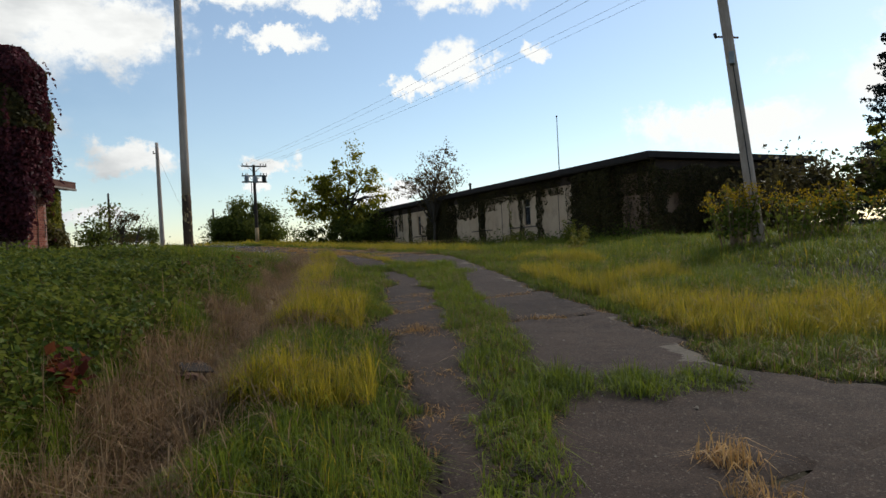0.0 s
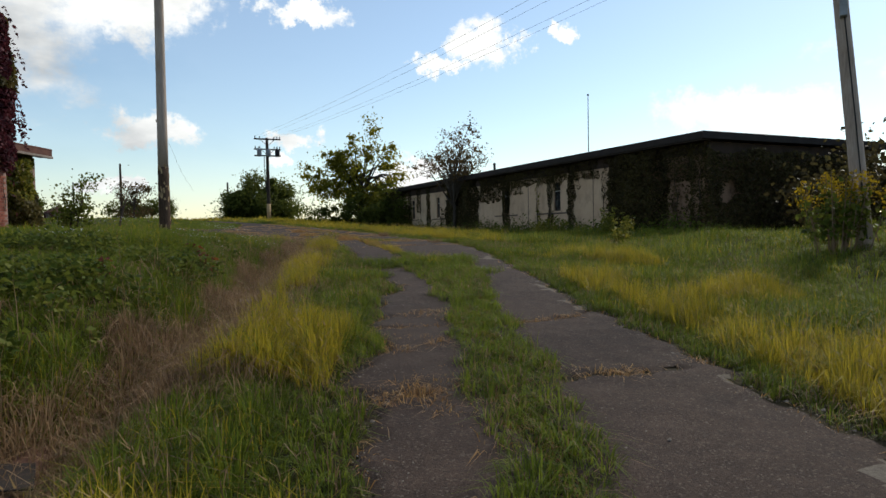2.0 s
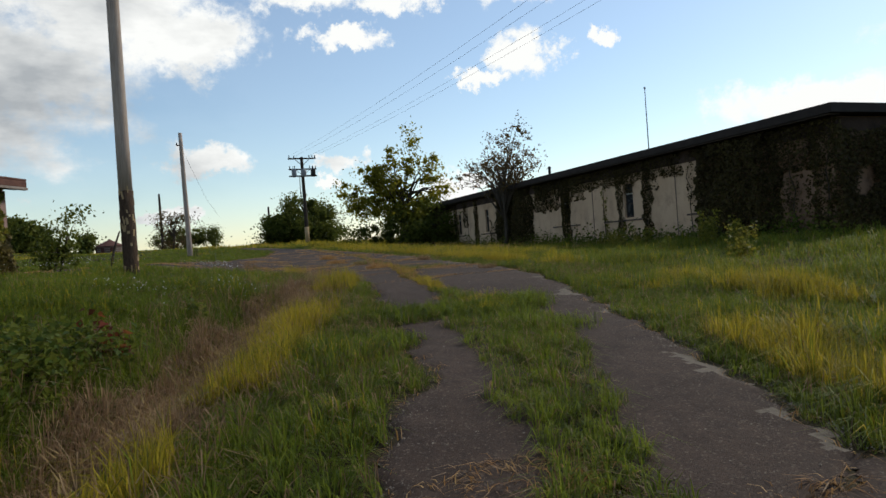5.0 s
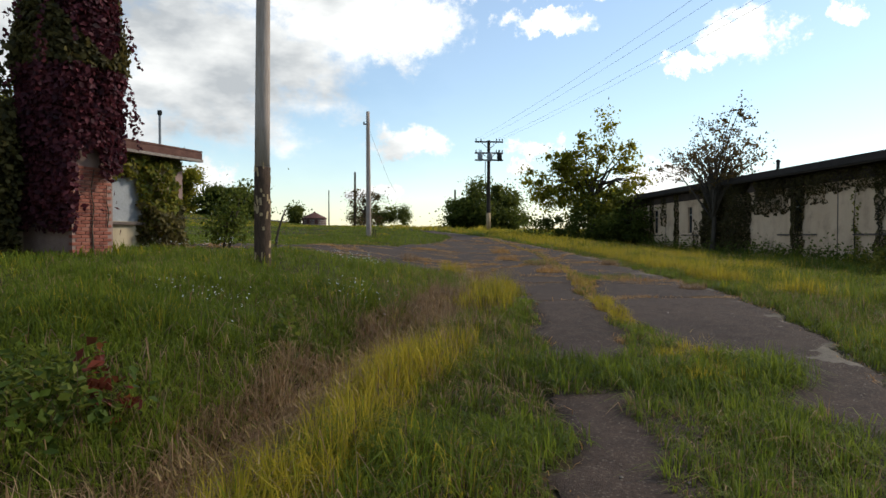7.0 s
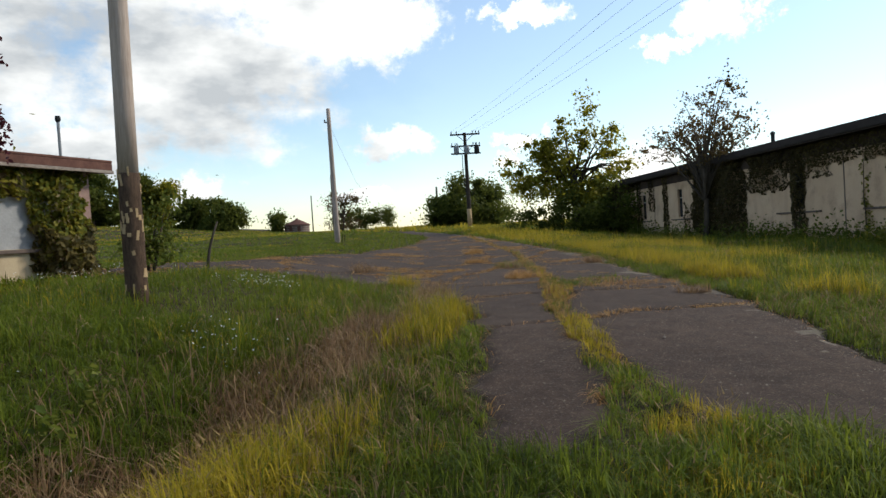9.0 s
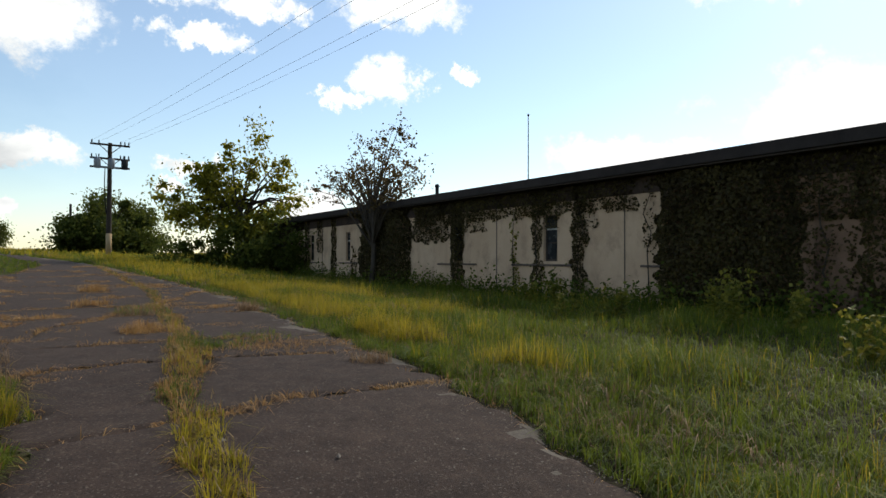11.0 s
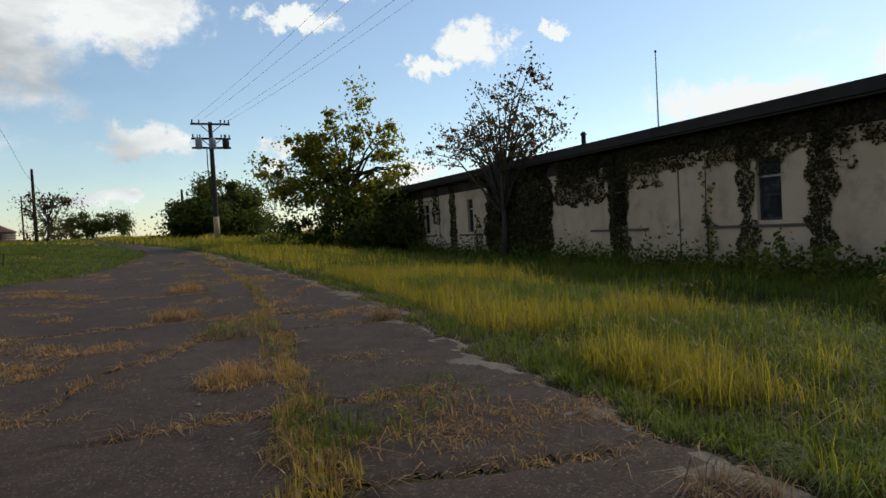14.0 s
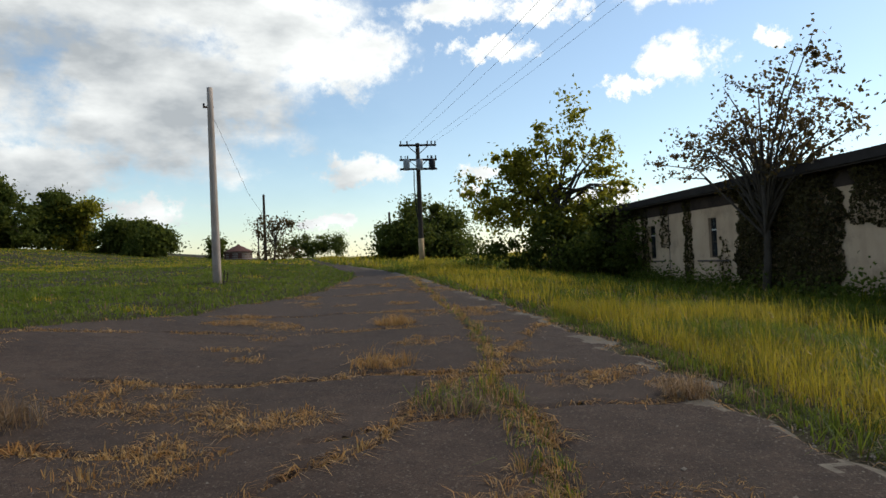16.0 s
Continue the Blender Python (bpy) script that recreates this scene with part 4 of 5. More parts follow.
def build_ivy():
    ivy("dense dark ivy covering the near corner of the wall", [(21.17, 24.57, 1.9, 5.3, 620, 0.4), (19.3, 20.1, 1.9, 5.3, 420, 0.3), (19.77, 21.37, 4.2, 5.3, 420, 0.3), (19.87, 21.27, 1.9, 3.6, 150, 0.15)], IVY, 0.08,
        [stem_up(y, 4.8, 0.3, 0.025) for y in (22.14, 23.04, 23.27, 24.07, 19.57, 20.57)])
    ivy("fan of ivy spreading onto bare plaster", [(24.47, 24.92, 3.6, 4.9, 170, 0.1, 0.3)], IVY, 0.085, [stem_up(24.77, 4.8, 0.2)])
    ivy("ivy hanging in a fringe under the eave", [(25.17, 36.07, 4.75, 5.2, 460, 0.25, 0.32), (33.77, 36.17, 4.1, 5.3, 420, 0.3, 0.35), (31.47, 32.77, 4.45, 5.2, 340, 0.22, 0.35), (26.47, 27.17, 4.3, 5.2, 260, 0.2)], IVY, 0.076)
    ivy("column of ivy beside the sash window", [(26.92, 27.42, 1.9, 5.2, 520, 0.25, 0.2)], IVY, 0.076, [stem_up(27.17, 5.0)])
    ivy("column of ivy on the window's far side", [(28.67, 29.07, 1.9, 5.2, 520, 0.25, 0.2), (27.97, 28.77, 4.35, 5.2, 300, 0.2)], IVY, 0.076, [stem_up(28.87, 5.0)])
    ivy("thin trailing ivy on cream plaster", [(29.77, 30.17, 1.9, 3.2, 260, 0.2, 0.2), (29.87, 30.17, 3.2, 4.9, 110, 0.12, 0.15)], IVY_LIT, 0.085, [stem_up(29.97, 4.8)])
    ivy("column of ivy over a hidden window", [(32.77, 33.52, 1.9, 5.2, 560, 0.28, 0.2)], IVY, 0.076, [stem_up(33.07, 5.0), stem_up(33.37, 5.0)])
    ivy("great dark mass of ivy below a small tree", [(36.37, 40.87, 1.8, 5.15, 560, 0.45, 0.4)], IVY, 0.085, [stem_up(y, 5.0, 0.4, 0.03) for y in (37.54, 38.64, 39.37, 40.27)])
    ivy("sparse ivy strand between narrow windows", [(43.77, 44.37, 1.9, 5.2, 230, 0.2, 0.15), (41.47, 41.97, 2.0, 3.6, 120, 0.15)], IVY, 0.1, [stem_up(44.07, 5.0)])
    ivy("ivy strand by the far window", [(47.27, 47.87, 1.9, 5.2, 250, 0.25, 0.2), (45.47, 46.17, 3.8, 5.2, 160, 0.2)], IVY, 0.1, [stem_up(47.57, 5.0)])
    ivy("dark ivy over the far part of the wall", [(48.37, 60.07, 1.8, 5.3, 240, 0.9, 0.4)], IVY, 0.11)
    # the end wall and the roof's near corner
    n = 30000
    x, z = rng.uniform(18.4, 27.5, n), rng.uniform(1.9, 5.3, n)
    ok = (z < 5.0 + 0.3 * wave(x, z, 1.5)) & ((patchy(x, z, 1.1) > 0.12) | (x > 20.5))
    x, z = x[ok], z[ok]
    pts = np.stack([x, 19.32 - 0.4 * rng.random(len(x)) ** 0.7 * (0.4 + patchy(x, z, 1.3)), z], 1)
    tagged(quick_mesh("ivy", *leaves(rng, pts, 0.085, 0.9, np.array((0, -1.0, 0.5)), 0.8), IVY), "dark ivy over the gable end wall", "climbing plant", "ivy on the long wall")


build_ivy()

# ---- utility poles ----


def bent(base, top, r0, r1, bow=0.0, n=9):
    b, t = Vector(base), Vector(top)
    return [b.lerp(t, i / (n - 1)) + Vector((bow * math.sin(math.pi * i / (n - 1)), 0, 0)) for i in range(n)], [r0 + (r1 - r0) * i / (n - 1) for i in range(n)]


def build_near_pole():
    z = float(height(1.07, 20.77))
    p = tagged(empty("utility_pole", pose(1.07, 20.77, z)), "weathered grey utility pole with a peeling dark butt", "utility pole")
    part("shaft", tube(*bent((0, 0, 1.72), (0.05, 0.1, 9.2), 0.128, 0.1), 16), POLE, p, smooth_shade=True)
    butt = part("butt", tube(*bent((0, 0, -0.3), (0, 0, 1.72), 0.142, 0.133), 16), POLE_BUTT, p, "dark creosoted lower end with bare flakes", True)
    for k in range(60):
        a, zz = rng.uniform(0, 6.28), rng.uniform(0.1, 1.75)
        w, h = rng.uniform(0.02, 0.05), rng.uniform(0.04, 0.17)
        q = part("flake", box(-w / 2, w / 2, -0.004, 0.004, -h / 2, h / 2, 0.0035), POLE_BARE, butt)
        q.matrix_local = pose(0.137 * math.cos(a), 0.137 * math.sin(a), zz, 0, rng.uniform(-12, 12), math.degrees(a) + 90)


def build_plain_pole():
    z = float(height(1.3, 45.0))
    p = tagged(empty("utility_pole", pose(1.3, 45.0, z)), "bare grey utility pole without cross-arms in the grass", "utility pole")
    part("shaft", tube(*bent((0, 0, -0.3), (-0.05, 0, 6.98), 0.155, 0.1), 14), POLE, p, smooth_shade=True)
    part("bracket", box(-0.3, 0.06, -0.03, 0.03, 6.25, 6.32, 0.01), RUST, p)
    part("insulator", tube([(-0.27, 0, 6.3), (-0.27, 0, 6.42)], [0.03, 0.04], 8), BLACK_STEEL, p)
    part("guy_wire", tube([(0.05, 0, 5.9), (1.1, 0.4, 3.2), (1.7, 0.7, 2.2)], 0.005, 5), BLACK_STEEL, p)
    for sx, hh in ((0.22, 0.45), (0.33, 0.38), (-0.12, 0.3)):
        part("stake", tube([(sx, -0.1, -0.1), (sx + 0.06, -0.1, hh)], 0.022, 6), POLE_DARK, p)


def build_line_pole():
    z = float(height(10.0, 60.3))
    h = 10.72 - z
    p = tagged(empty("utility_pole", pose(10.0, 60.3, z)), "dark utility pole with cross-arms and three transformers", "utility pole")
    part("shaft", tube(*bent((0, 0, -0.3), (0, 0, h), 0.17, 0.12), 12), POLE_DARK, p, smooth_shade=True)
    part("base_wrap", tube([(0, 0, 0.1), (0, 0, 1.5)], [0.178, 0.174], 12), POLE_BARE, p, "bare yellowed wood near the ground", True)
    for zz, dy in ((h - 0.15, -0.17), (h - 1.05, -0.17), (h - 1.62, -0.17)):
        arm = part("cross_arm", box(-1.15, 1.15, dy - 0.05, dy + 0.05, zz - 0.06, zz + 0.06, 0.012), POLE_DARK, p)
        for x in (-1.05, -0.65, 0.6, 0.85, 1.08):
            if zz > h - 1.3:
                part("insulator", tube([(x, dy, zz + 0.05), (x, dy, zz + 0.15), (x, dy, zz + 0.2), (x, dy, zz + 0.26)], [0.02, 0.05, 0.035, 0.045], 8), BLACK_STEEL, arm)
    for s in (-1, 1):
        part("brace", tube([(0.62 * s, -0.2, h - 0.2), (0.0, -0.2, h - 0.75)], 0.025, 6), POLE_DARK, p)
        part("brace", tube([(0.55 * s, -0.22, h - 1.1), (0.0, -0.22, h - 1.6)], 0.02, 6), POLE_DARK, p)
    for x, mat, lab in ((-0.75, STEEL, "pale grey transformer can"), (0.05, STEEL, "grey transformer can"), (0.82, BLACK_STEEL, "black transformer can")):
        y = -0.42
        can = part("transformer", tube([(x, y, h - 1.72), (x, y, h - 1.68), (x, y, h - 1.12), (x, y, h - 1.06)], [0.17, 0.2, 0.2, 0.15], 14), mat, p, lab, True)
        part("bushing", tube([(x - 0.06, y, h - 1.08), (x - 0.07, y, h - 0.82)], [0.035, 0.02], 7), BLACK_STEEL, can)
        part("hanger", box(x - 0.04, x + 0.04, y + 0.14, -0.2, h - 1.5, h - 1.15), BLACK_STEEL, can)
    part("riser_cable", tube([(-0.28, -0.1, h - 1.7), (-0.3, -0.1, h - 2.6), (-0.24, -0.1, h - 3.9), (-0.17, -0.05, h - 4.6)], 0.03, 6), BLACK_STEEL, p)


def build_leaning_pole():
    z = float(height(12.95, 10.45))
    p = tagged(empty("utility_pole", pose(12.95, 10.45, z)), "leaning grey utility pole with a small steel box", "utility pole")
    d = Vector((-0.1, 0.04, 0))
    at = lambda hh: d * hh + Vector((0, 0, hh))  # noqa: E731
    part("shaft", tube(*bent(at(-0.3), at(7.6), 0.145, 0.105), 14), POLE, p, smooth_shade=True)
    for hh, half in ((4.95, 0.24), (6.1, 0.17)):
        c = at(hh)
        q = part("bracket", box(-half, half, -0.02, 0.02, -0.02, 0.02, 0.006), RUST, p)
        q.matrix_local = pose(*c, 0, 8, -35)
        part("insulator", tube([c + Vector((-0.22, 0.15, 0)), c + Vector((-0.24, 0.17, 0.12))], [0.03, 0.04], 7), BLACK_STEEL, p)
    c = at(4.4) + Vector((-0.14, -0.12, 0))
    q = part("junction_box", box(-0.09, 0.09, -0.06, 0.06, -0.15, 0.15, 0.015), STEEL, p, "small grey junction box")
    q.matrix_local = pose(*c, 0, 5, 35)
    part("ground_wire", tube([at(4.4) + Vector((-0.13, -0.13, -0.1)), at(2.4) + Vector((-0.14, -0.14, 0)), at(0.2) + Vector((-0.12, -0.12, 0))], 0.012, 5), BLACK_STEEL, p)


def build_far_pole(x, y, h, lab):
    p = tagged(empty("utility_pole", pose(x, y, float(height(x, y)))), lab, "utility pole")
    part("shaft", tube(*bent((0, 0, -0.3), (0, 0, h), 0.16, 0.11), 8), POLE_DARK, p, smooth_shade=True)
    part("cap", tube([(0, 0, h), (0, 0, h + 0.06)], [0.12, 0.04], 8), STEEL, p)


def wire(name, a, b, sag, label):
    a, b = Vector(a), Vector(b)
    n = 24
    pts = [a.lerp(b, i / n) - Vector((0, 0, 4 * sag * (i / n) * (1 - i / n))) for i in range(n + 1)]
    tagged(part(name, tube(pts, 0.005, 5), BLACK_STEEL), label, "cable", "overhead wires")


build_near_pole()
build_plain_pole()
build_line_pole()
build_leaning_pole()
build_far_pole(-2.73, 82.1, 6.25, "distant thin dark utility pole beside a bare tree")
build_far_pole(9.2, 87.1, 4.9, "distant dark utility pole behind a rounded thicket")
build_far_pole(-14.5, 150, 8.0, "faint far utility pole beyond the meadow")
for k, x in enumerate((-1.05, -0.5, 0.6, 1.08)):
    wire("overhead_wire", (10.0 + x, 60.13, 10.8), (17.4 + 1.35 * x, 2.0, 11.6), 0.7, "thin dark overhead wire strung above the drive")
wire("guy_cable", (20, 6, 8.2), (38.5, 17.4, 13.0), 0.4, "thin cable running towards the spruce")

# ---- small brick and plaster building ----
LOW = pose(-2.32, 27.91, 0.1, 0, 0, -25.6)


def build_low_building():
    house = tagged(empty("low_building", LOW), "low white plastered building with boarded windows and creepers", "building")
    z0, z1 = 1.6, 4.98
    holes = [(-8.0, -6.95, 3.18, 4.45), (-6.25, -5.95, 4.3, 4.65), (-2.85, -1.25, 3.18, 4.38)]
    panel_wall(house, PLASTER_OLD, -0.6, -0.35, -15.5, -0.4, z0, z1, holes)
    part("end_wall", box(-9.5, -0.6, -0.65, -0.4, z0, z1), PLASTER_OLD, house)
    part("back_wall", box(-9.75, -9.5, -15.5, -0.4, z0, z1), PLASTER_OLD, house)
    part("near_end_wall", box(-9.5, -0.6, -15.5, -15.25, z0, z1), PLASTER_OLD, house)
    part("corner_pier", box(-0.72, -0.32, -0.75, -0.36, z0, z1 - 0.1, 0.01), MORTAR, house, "exposed red masonry corner")
    roof = part("roof", box(-10, -0.03, -15.9, -0.03, 5.0, 5.14, 0.02), ROOF, house, "flat felt roof with weedy edge")
    part("fascia", box(-0.026, 0.03, -15.9, 0.03, 4.98, 5.16, 0.008), FASCIA, roof, "rusty red fascia board")
    part("fascia", box(-10, -0.03, -0.026, 0.03, 4.98, 5.16, 0.008), FASCIA, roof)
    part("drip_strip", box(-0.08, 0.05, -15.9, 0.05, 4.9, 4.976, 0.008), FLAKED, roof, "flaking white eave strip")
    part("roof_lip", box(-0.3, 0.035, -15.9, 0.035, 5.164, 5.22, 0.01), FASCIA, roof)
    part("soffit", box(-0.345, -0.085, -15.9, 0.0, 4.93, 4.96), POLE_DARK, roof)
    for a, b, c, d in (holes[0], holes[2]):
        w = part("window_board", box(-0.47, -0.42, a, b, c, d), BOARD, house, "grey weathered board closing the window")
        part("window_frame", box(-0.42, -0.37, a, a + 0.06, c, d), FLAKED, w)
        part("window_frame", box(-0.42, -0.37, b - 0.06, b, c, d), FLAKED, w)
        part("window_frame", box(-0.42, -0.37, a + 0.06, b - 0.06, d - 0.06, d), POLE_DARK, w)
        part("sill", box(-0.347, -0.27, a - 0.1, b + 0.1, c - 0.09, c - 0.01, 0.01), STONE, w)
    a, b, c, d = holes[1]
    v = part("vent", box(-0.5, -0.47, a, b, c, d), BLACK_STEEL, house, "small dark wall vent")
    for k in range(4):
        part("slat", box(-0.46, -0.4, a + 0.02, b - 0.02, c + 0.04 + 0.08 * k, c + 0.06 + 0.08 * k), RUST, v)
    # coursed blocks where the plaster has gone
    for r in range(4):
        for k in range(4):
            y = -9.2 + 0.62 * k + (0.31 if r % 2 else 0)
            part("block", box(-0.347, -0.335, y, y + 0.6, 2.3 + 0.21 * r, 2.49 + 0.21 * r, 0.005), PLASTER_OLD, house)
    flue = tagged(empty("flue_pipe", LOW @ pose(-0.94, -0.56, 5.14)), "thin dark flue pipe on the low roof", "flue pipe")
    part("pipe", tube([(0, 0, -0.02), (0, 0, 1.1)], 0.035, 8), STEEL, flue)
    part("cowl", tube([(0, 0, 1.06), (0, 0, 1.1), (0, 0, 1.2)], [0.04, 0.065, 0.06], 8), BLACK_STEEL, flue)


build_low_building()


def brick_mesh():
    bm = box(-0.1, 0.1, -0.05, 0.05, -0.031, 0.031, 0.006)
    me = bpy.data.meshes.new("brick")
    bm.to_mesh(me)
    bm.free()
    me.materials.append(BRICK)
    return me


def build_chimney():
    st = tagged(empty("chimney_stack", LOW), "tall red brick chimney smothered in maroon creeper", "chimney")
    x0, x1, y0, y1 = 0.12, 1.3, -4.9, -3.92
    part("core", box(x0 + 0.02, x1 - 0.014, y0 + 0.014, y1 - 0.014, 1.9, 8.2), MORTAR, st)
    part("breast", box(-0.345, x0 + 0.016, y0 + 0.1, y1 - 0.1, 1.9, 5.6), MORTAR, st)
    cap = part("cap", box(x0 - 0.04, x1 + 0.06, y0 - 0.06, y1 + 0.06, 8.2, 8.32, 0.02), CONCRETE, st, "concrete chimney cap")
    part("pot", tube([(0.7, -4.4, 8.32), (0.7, -4.4, 8.55)], [0.17, 0.15], 10), RUST, cap)
    me = brick_mesh()
    for r in range(30):
        z = 2.05 + 0.075 * r
        off = 0.105 if r % 2 else 0.0
        for k in range(5):
            y = y0 + 0.1 + 0.21 * k + off * 0.9
            if y > y1 - 0.06:
                continue
            q = new("brick", me)
            q.parent = st
            q.matrix_local = pose(x1 - 0.048 + rng.uniform(-0.003, 0.003), y, z, 0, 0, 90)
        for k in range(4):
            x = x1 - 0.21 - 0.21 * k - off * 0.9
            if x < x0 + 0.12:
                continue
            q = new("brick", me)
            q.parent = st
            q.matrix_local = pose(x, y1 - 0.048, z, 0, 0, 0)


build_chimney()


def on_low(pts):
    m = np.array(LOW)
    return pts @ m[:3, :3].T + m[:3, 3]


def build_creepers():
    # around the chimney: thick above, ragged and thin towards the bare brick
    n = 30000
    a, z = rng.uniform(0, 2 * np.pi, n), rng.uniform(2.9, 8.85, n)
    top = smooth((8.95 - z) / 0.9)
    r = (0.68 + 0.27 * top * (0.4 + patchy(a * 1.3, z, 1.4))) * (0.6 + 0.4 * top)
    r = r * (1 - 0.22 * rng.random(n))
    keep = rng.random(n) < smooth((z - 4.3 + 0.5 * wave(a, z, 1.5) + 0.9 * (np.sin(a + 0.3) < -0.3) * 1.6) / 0.8) + 0.01
    sq = 1.0 / np.maximum(np.abs(np.cos(a)), np.abs(np.sin(a))) ** 0.45
    pts = np.stack([0.7 + r * sq * np.cos(a), -4.41 + 0.94 * r * sq * np.sin(a), z], 1)[keep]
    out = np.stack([np.cos(a), np.sin(a), 0 * a + 0.3], 1)[keep]
    turn = np.array(LOW)[:3, :3]
    pts, out = on_low(pts), out @ turn.T
    low = (pts[:, 2] < 6.4) | (patchy(pts[:, 0] + pts[:, 1], pts[:, 2], 1.0) > 0.62)
    body = tagged(quick_mesh("creeper", *leaves(rng, pts[low], 0.13, 0.8, out[low], 0.9), CREEPER), "maroon creeper wrapped round the brick chimney", "climbing plant")
    tagged(quick_mesh("creeper", *leaves(rng, pts[~low], 0.14, 0.8, out[~low], 0.9), CREEPER_GREEN), "dark green creeper heaped over the chimney's top", "climbing plant")
    # trailing strands
    strands = []
    for k in range(16):
        aa, zz = rng.uniform(-1.9, 1.9), rng.uniform(5.5, 8.6)
        m = int(rng.uniform(12, 30))
        t = np.linspace(0, 1, m)
        rr = 1.0 + 0.3 * t
        strands.append(np.stack([0.7 + rr * np.cos(aa), -4.41 + rr * np.sin(aa), zz - t * rng.uniform(0.5, 1.3)], 1) + rng.normal(0, 0.03, (m, 3)))
    tagged(quick_mesh("trailing_growth", *leaves(rng, on_low(np.concatenate(strands)), 0.11, 1.0, None, 1.0), CREEPER, body), kind="stuff")
    stems = [([tuple(on_low(np.array([[1.33, -4.45 + 0.06 * math.sin(3 * i), 2.2 + 0.4 * i]]))[0]) for i in range(6)], 0.022), ([tuple(on_low(np.array([[1.33, -4.1 + 0.04 * math.sin(2 * i), 3.0 + 0.3 * i]]))[0]) for i in range(4)], 0.014)]
    vine_stems(stems, body)

    def wall_patch(v0, v1, z0, z1, per, deep, rag=0.3):
        p = ivy_patch(v0, v1, z0, z1, per, deep, rag, 0.0)
        return on_low(np.stack([-0.34 - p[:, 0], p[:, 1], p[:, 2]], 1))

    out = (turn @ np.array([1.0, 0, 0.5]))
    for lab, patches, mat, size in (
        ("dark creeper massed beside the chimney", [(-6.2, -4.9, 2.2, 5.3, 420, 0.9), (-5.6, -4.8, 4.9, 6.6, 300, 0.9)], CREEPER_GREEN, 0.14),
        ("reddish creeper climbing stained plaster", [(-7.0, -6.1, 2.2, 3.9, 160, 0.2, 0.5), (-10.0, -8.0, 2.2, 4.2, 150, 0.35, 0.4)], CREEPER_GREEN, 0.12),
        ("green creeper draped over the boarded window", [(-1.7, -0.4, 3.0, 4.9, 330, 0.35, 0.35), (-2.9, -1.3, 4.45, 4.95, 200, 0.25, 0.2)], IVY_LIT, 0.13),
        ("tangled bush at the building's corner", [(-1.9, -0.3, 2.1, 3.4, 300, 0.6, 0.3)], CREEPER_GREEN, 0.13),
        ("yellow-green creeper between chimney and wall", [(-5.3, -4.9, 3.6, 4.7, 300, 1.2, 0.2), (-5.2, -4.9, 2.2, 3.0, 160, 1.4, 0.2)], IVY_LIT, 0.14),
    ):
        pts = np.concatenate([wall_patch(*p) for p in patches])
        tagged(quick_mesh("creeper", *leaves(rng, pts, size, 0.9, out, 0.8), mat), lab, "climbing plant")


build_creepers()

# ---- trees ----


def tree(name, label, at, trunk_h, blobs, count, size, mat, r=0.18, lean=(0, 0), limbs=14, clump=0.35, category="tree", gap=0.0, stems=1):
    """A tapered trunk, limbs to points inside the crown's lobes, and clumps of leaves about their ends."""
    x, y = at
    z = float(height(x, y))
    ob = tagged(empty(name, pose(x, y, z)), label, category)
    top = np.array([lean[0], lean[1], trunk_h])
    bm = bmesh.new()
    for s in range(stems):
        off = np.array([0.0, 0, 0]) if s == 0 else np.array([*rng.normal(0, 0.5, 2), 0])
        pts = [tuple(off + top * t + np.array([0.06 * math.sin(5 * t + s), 0.06 * math.cos(4 * t), 0]) * trunk_h * 0.3 - np.array([0, 0, 0.2]) * (t == 0)) for t in (0, 0.25, 0.5, 0.75, 1.0)]
        tube(pts, [r * f for f in (1.25, 1.0, 0.85, 0.7, 0.55)], 9, bm)
    vol = np.array([b[3] * b[4] * b[5] for b in blobs]) ** 0.8
    pick = rng.choice(len(blobs), size=limbs * 5, p=vol / vol.sum())
    ends = []
    for i, k in enumerate(pick):
        bx, by, bz, rx, ry, rz = blobs[k]
        d = rng.normal(size=3)
        d *= rng.uniform(0.5, 1.25) / np.linalg.norm(d)
        end = np.array([bx + d[0] * rx, by + d[1] * ry, bz + d[2] * rz])
        ends.append(end)
        if i < limbs:
            t = rng.uniform(0.45, 1.0)
            a = top * t
            mid = a * 0.45 + end * 0.55 + np.array([0, 0, 0.12 * np.linalg.norm(end - a)])
            tube([tuple(a), tuple(mid), tuple(end)], [r * 0.4, r * 0.24, r * 0.07], 6, bm)
    part("trunk", bm, BARK, ob, smooth_shade=True)
    ends = np.array(ends)
    idx = rng.integers(0, len(ends), count)
    w = rng.uniform(0.35, 1.7, len(ends)) ** 1.3
    c = ends[idx] + rng.normal(0, 1, (count, 3)) * (clump * w[idx])[:, None] * np.array([1, 1, 0.75])
    if gap:
        c = c[(0.5 + 0.5 * wave(c[:, 0] * 1.3 + c[:, 2], c[:, 1] * 1.3 - c[:, 2], 1.6)) > gap]
    c = c[c[:, 2] > 0.15]
    quick_mesh("crown", *leaves(rng, c, size, 1.0, None, 0.6), mat, ob)
    return ob


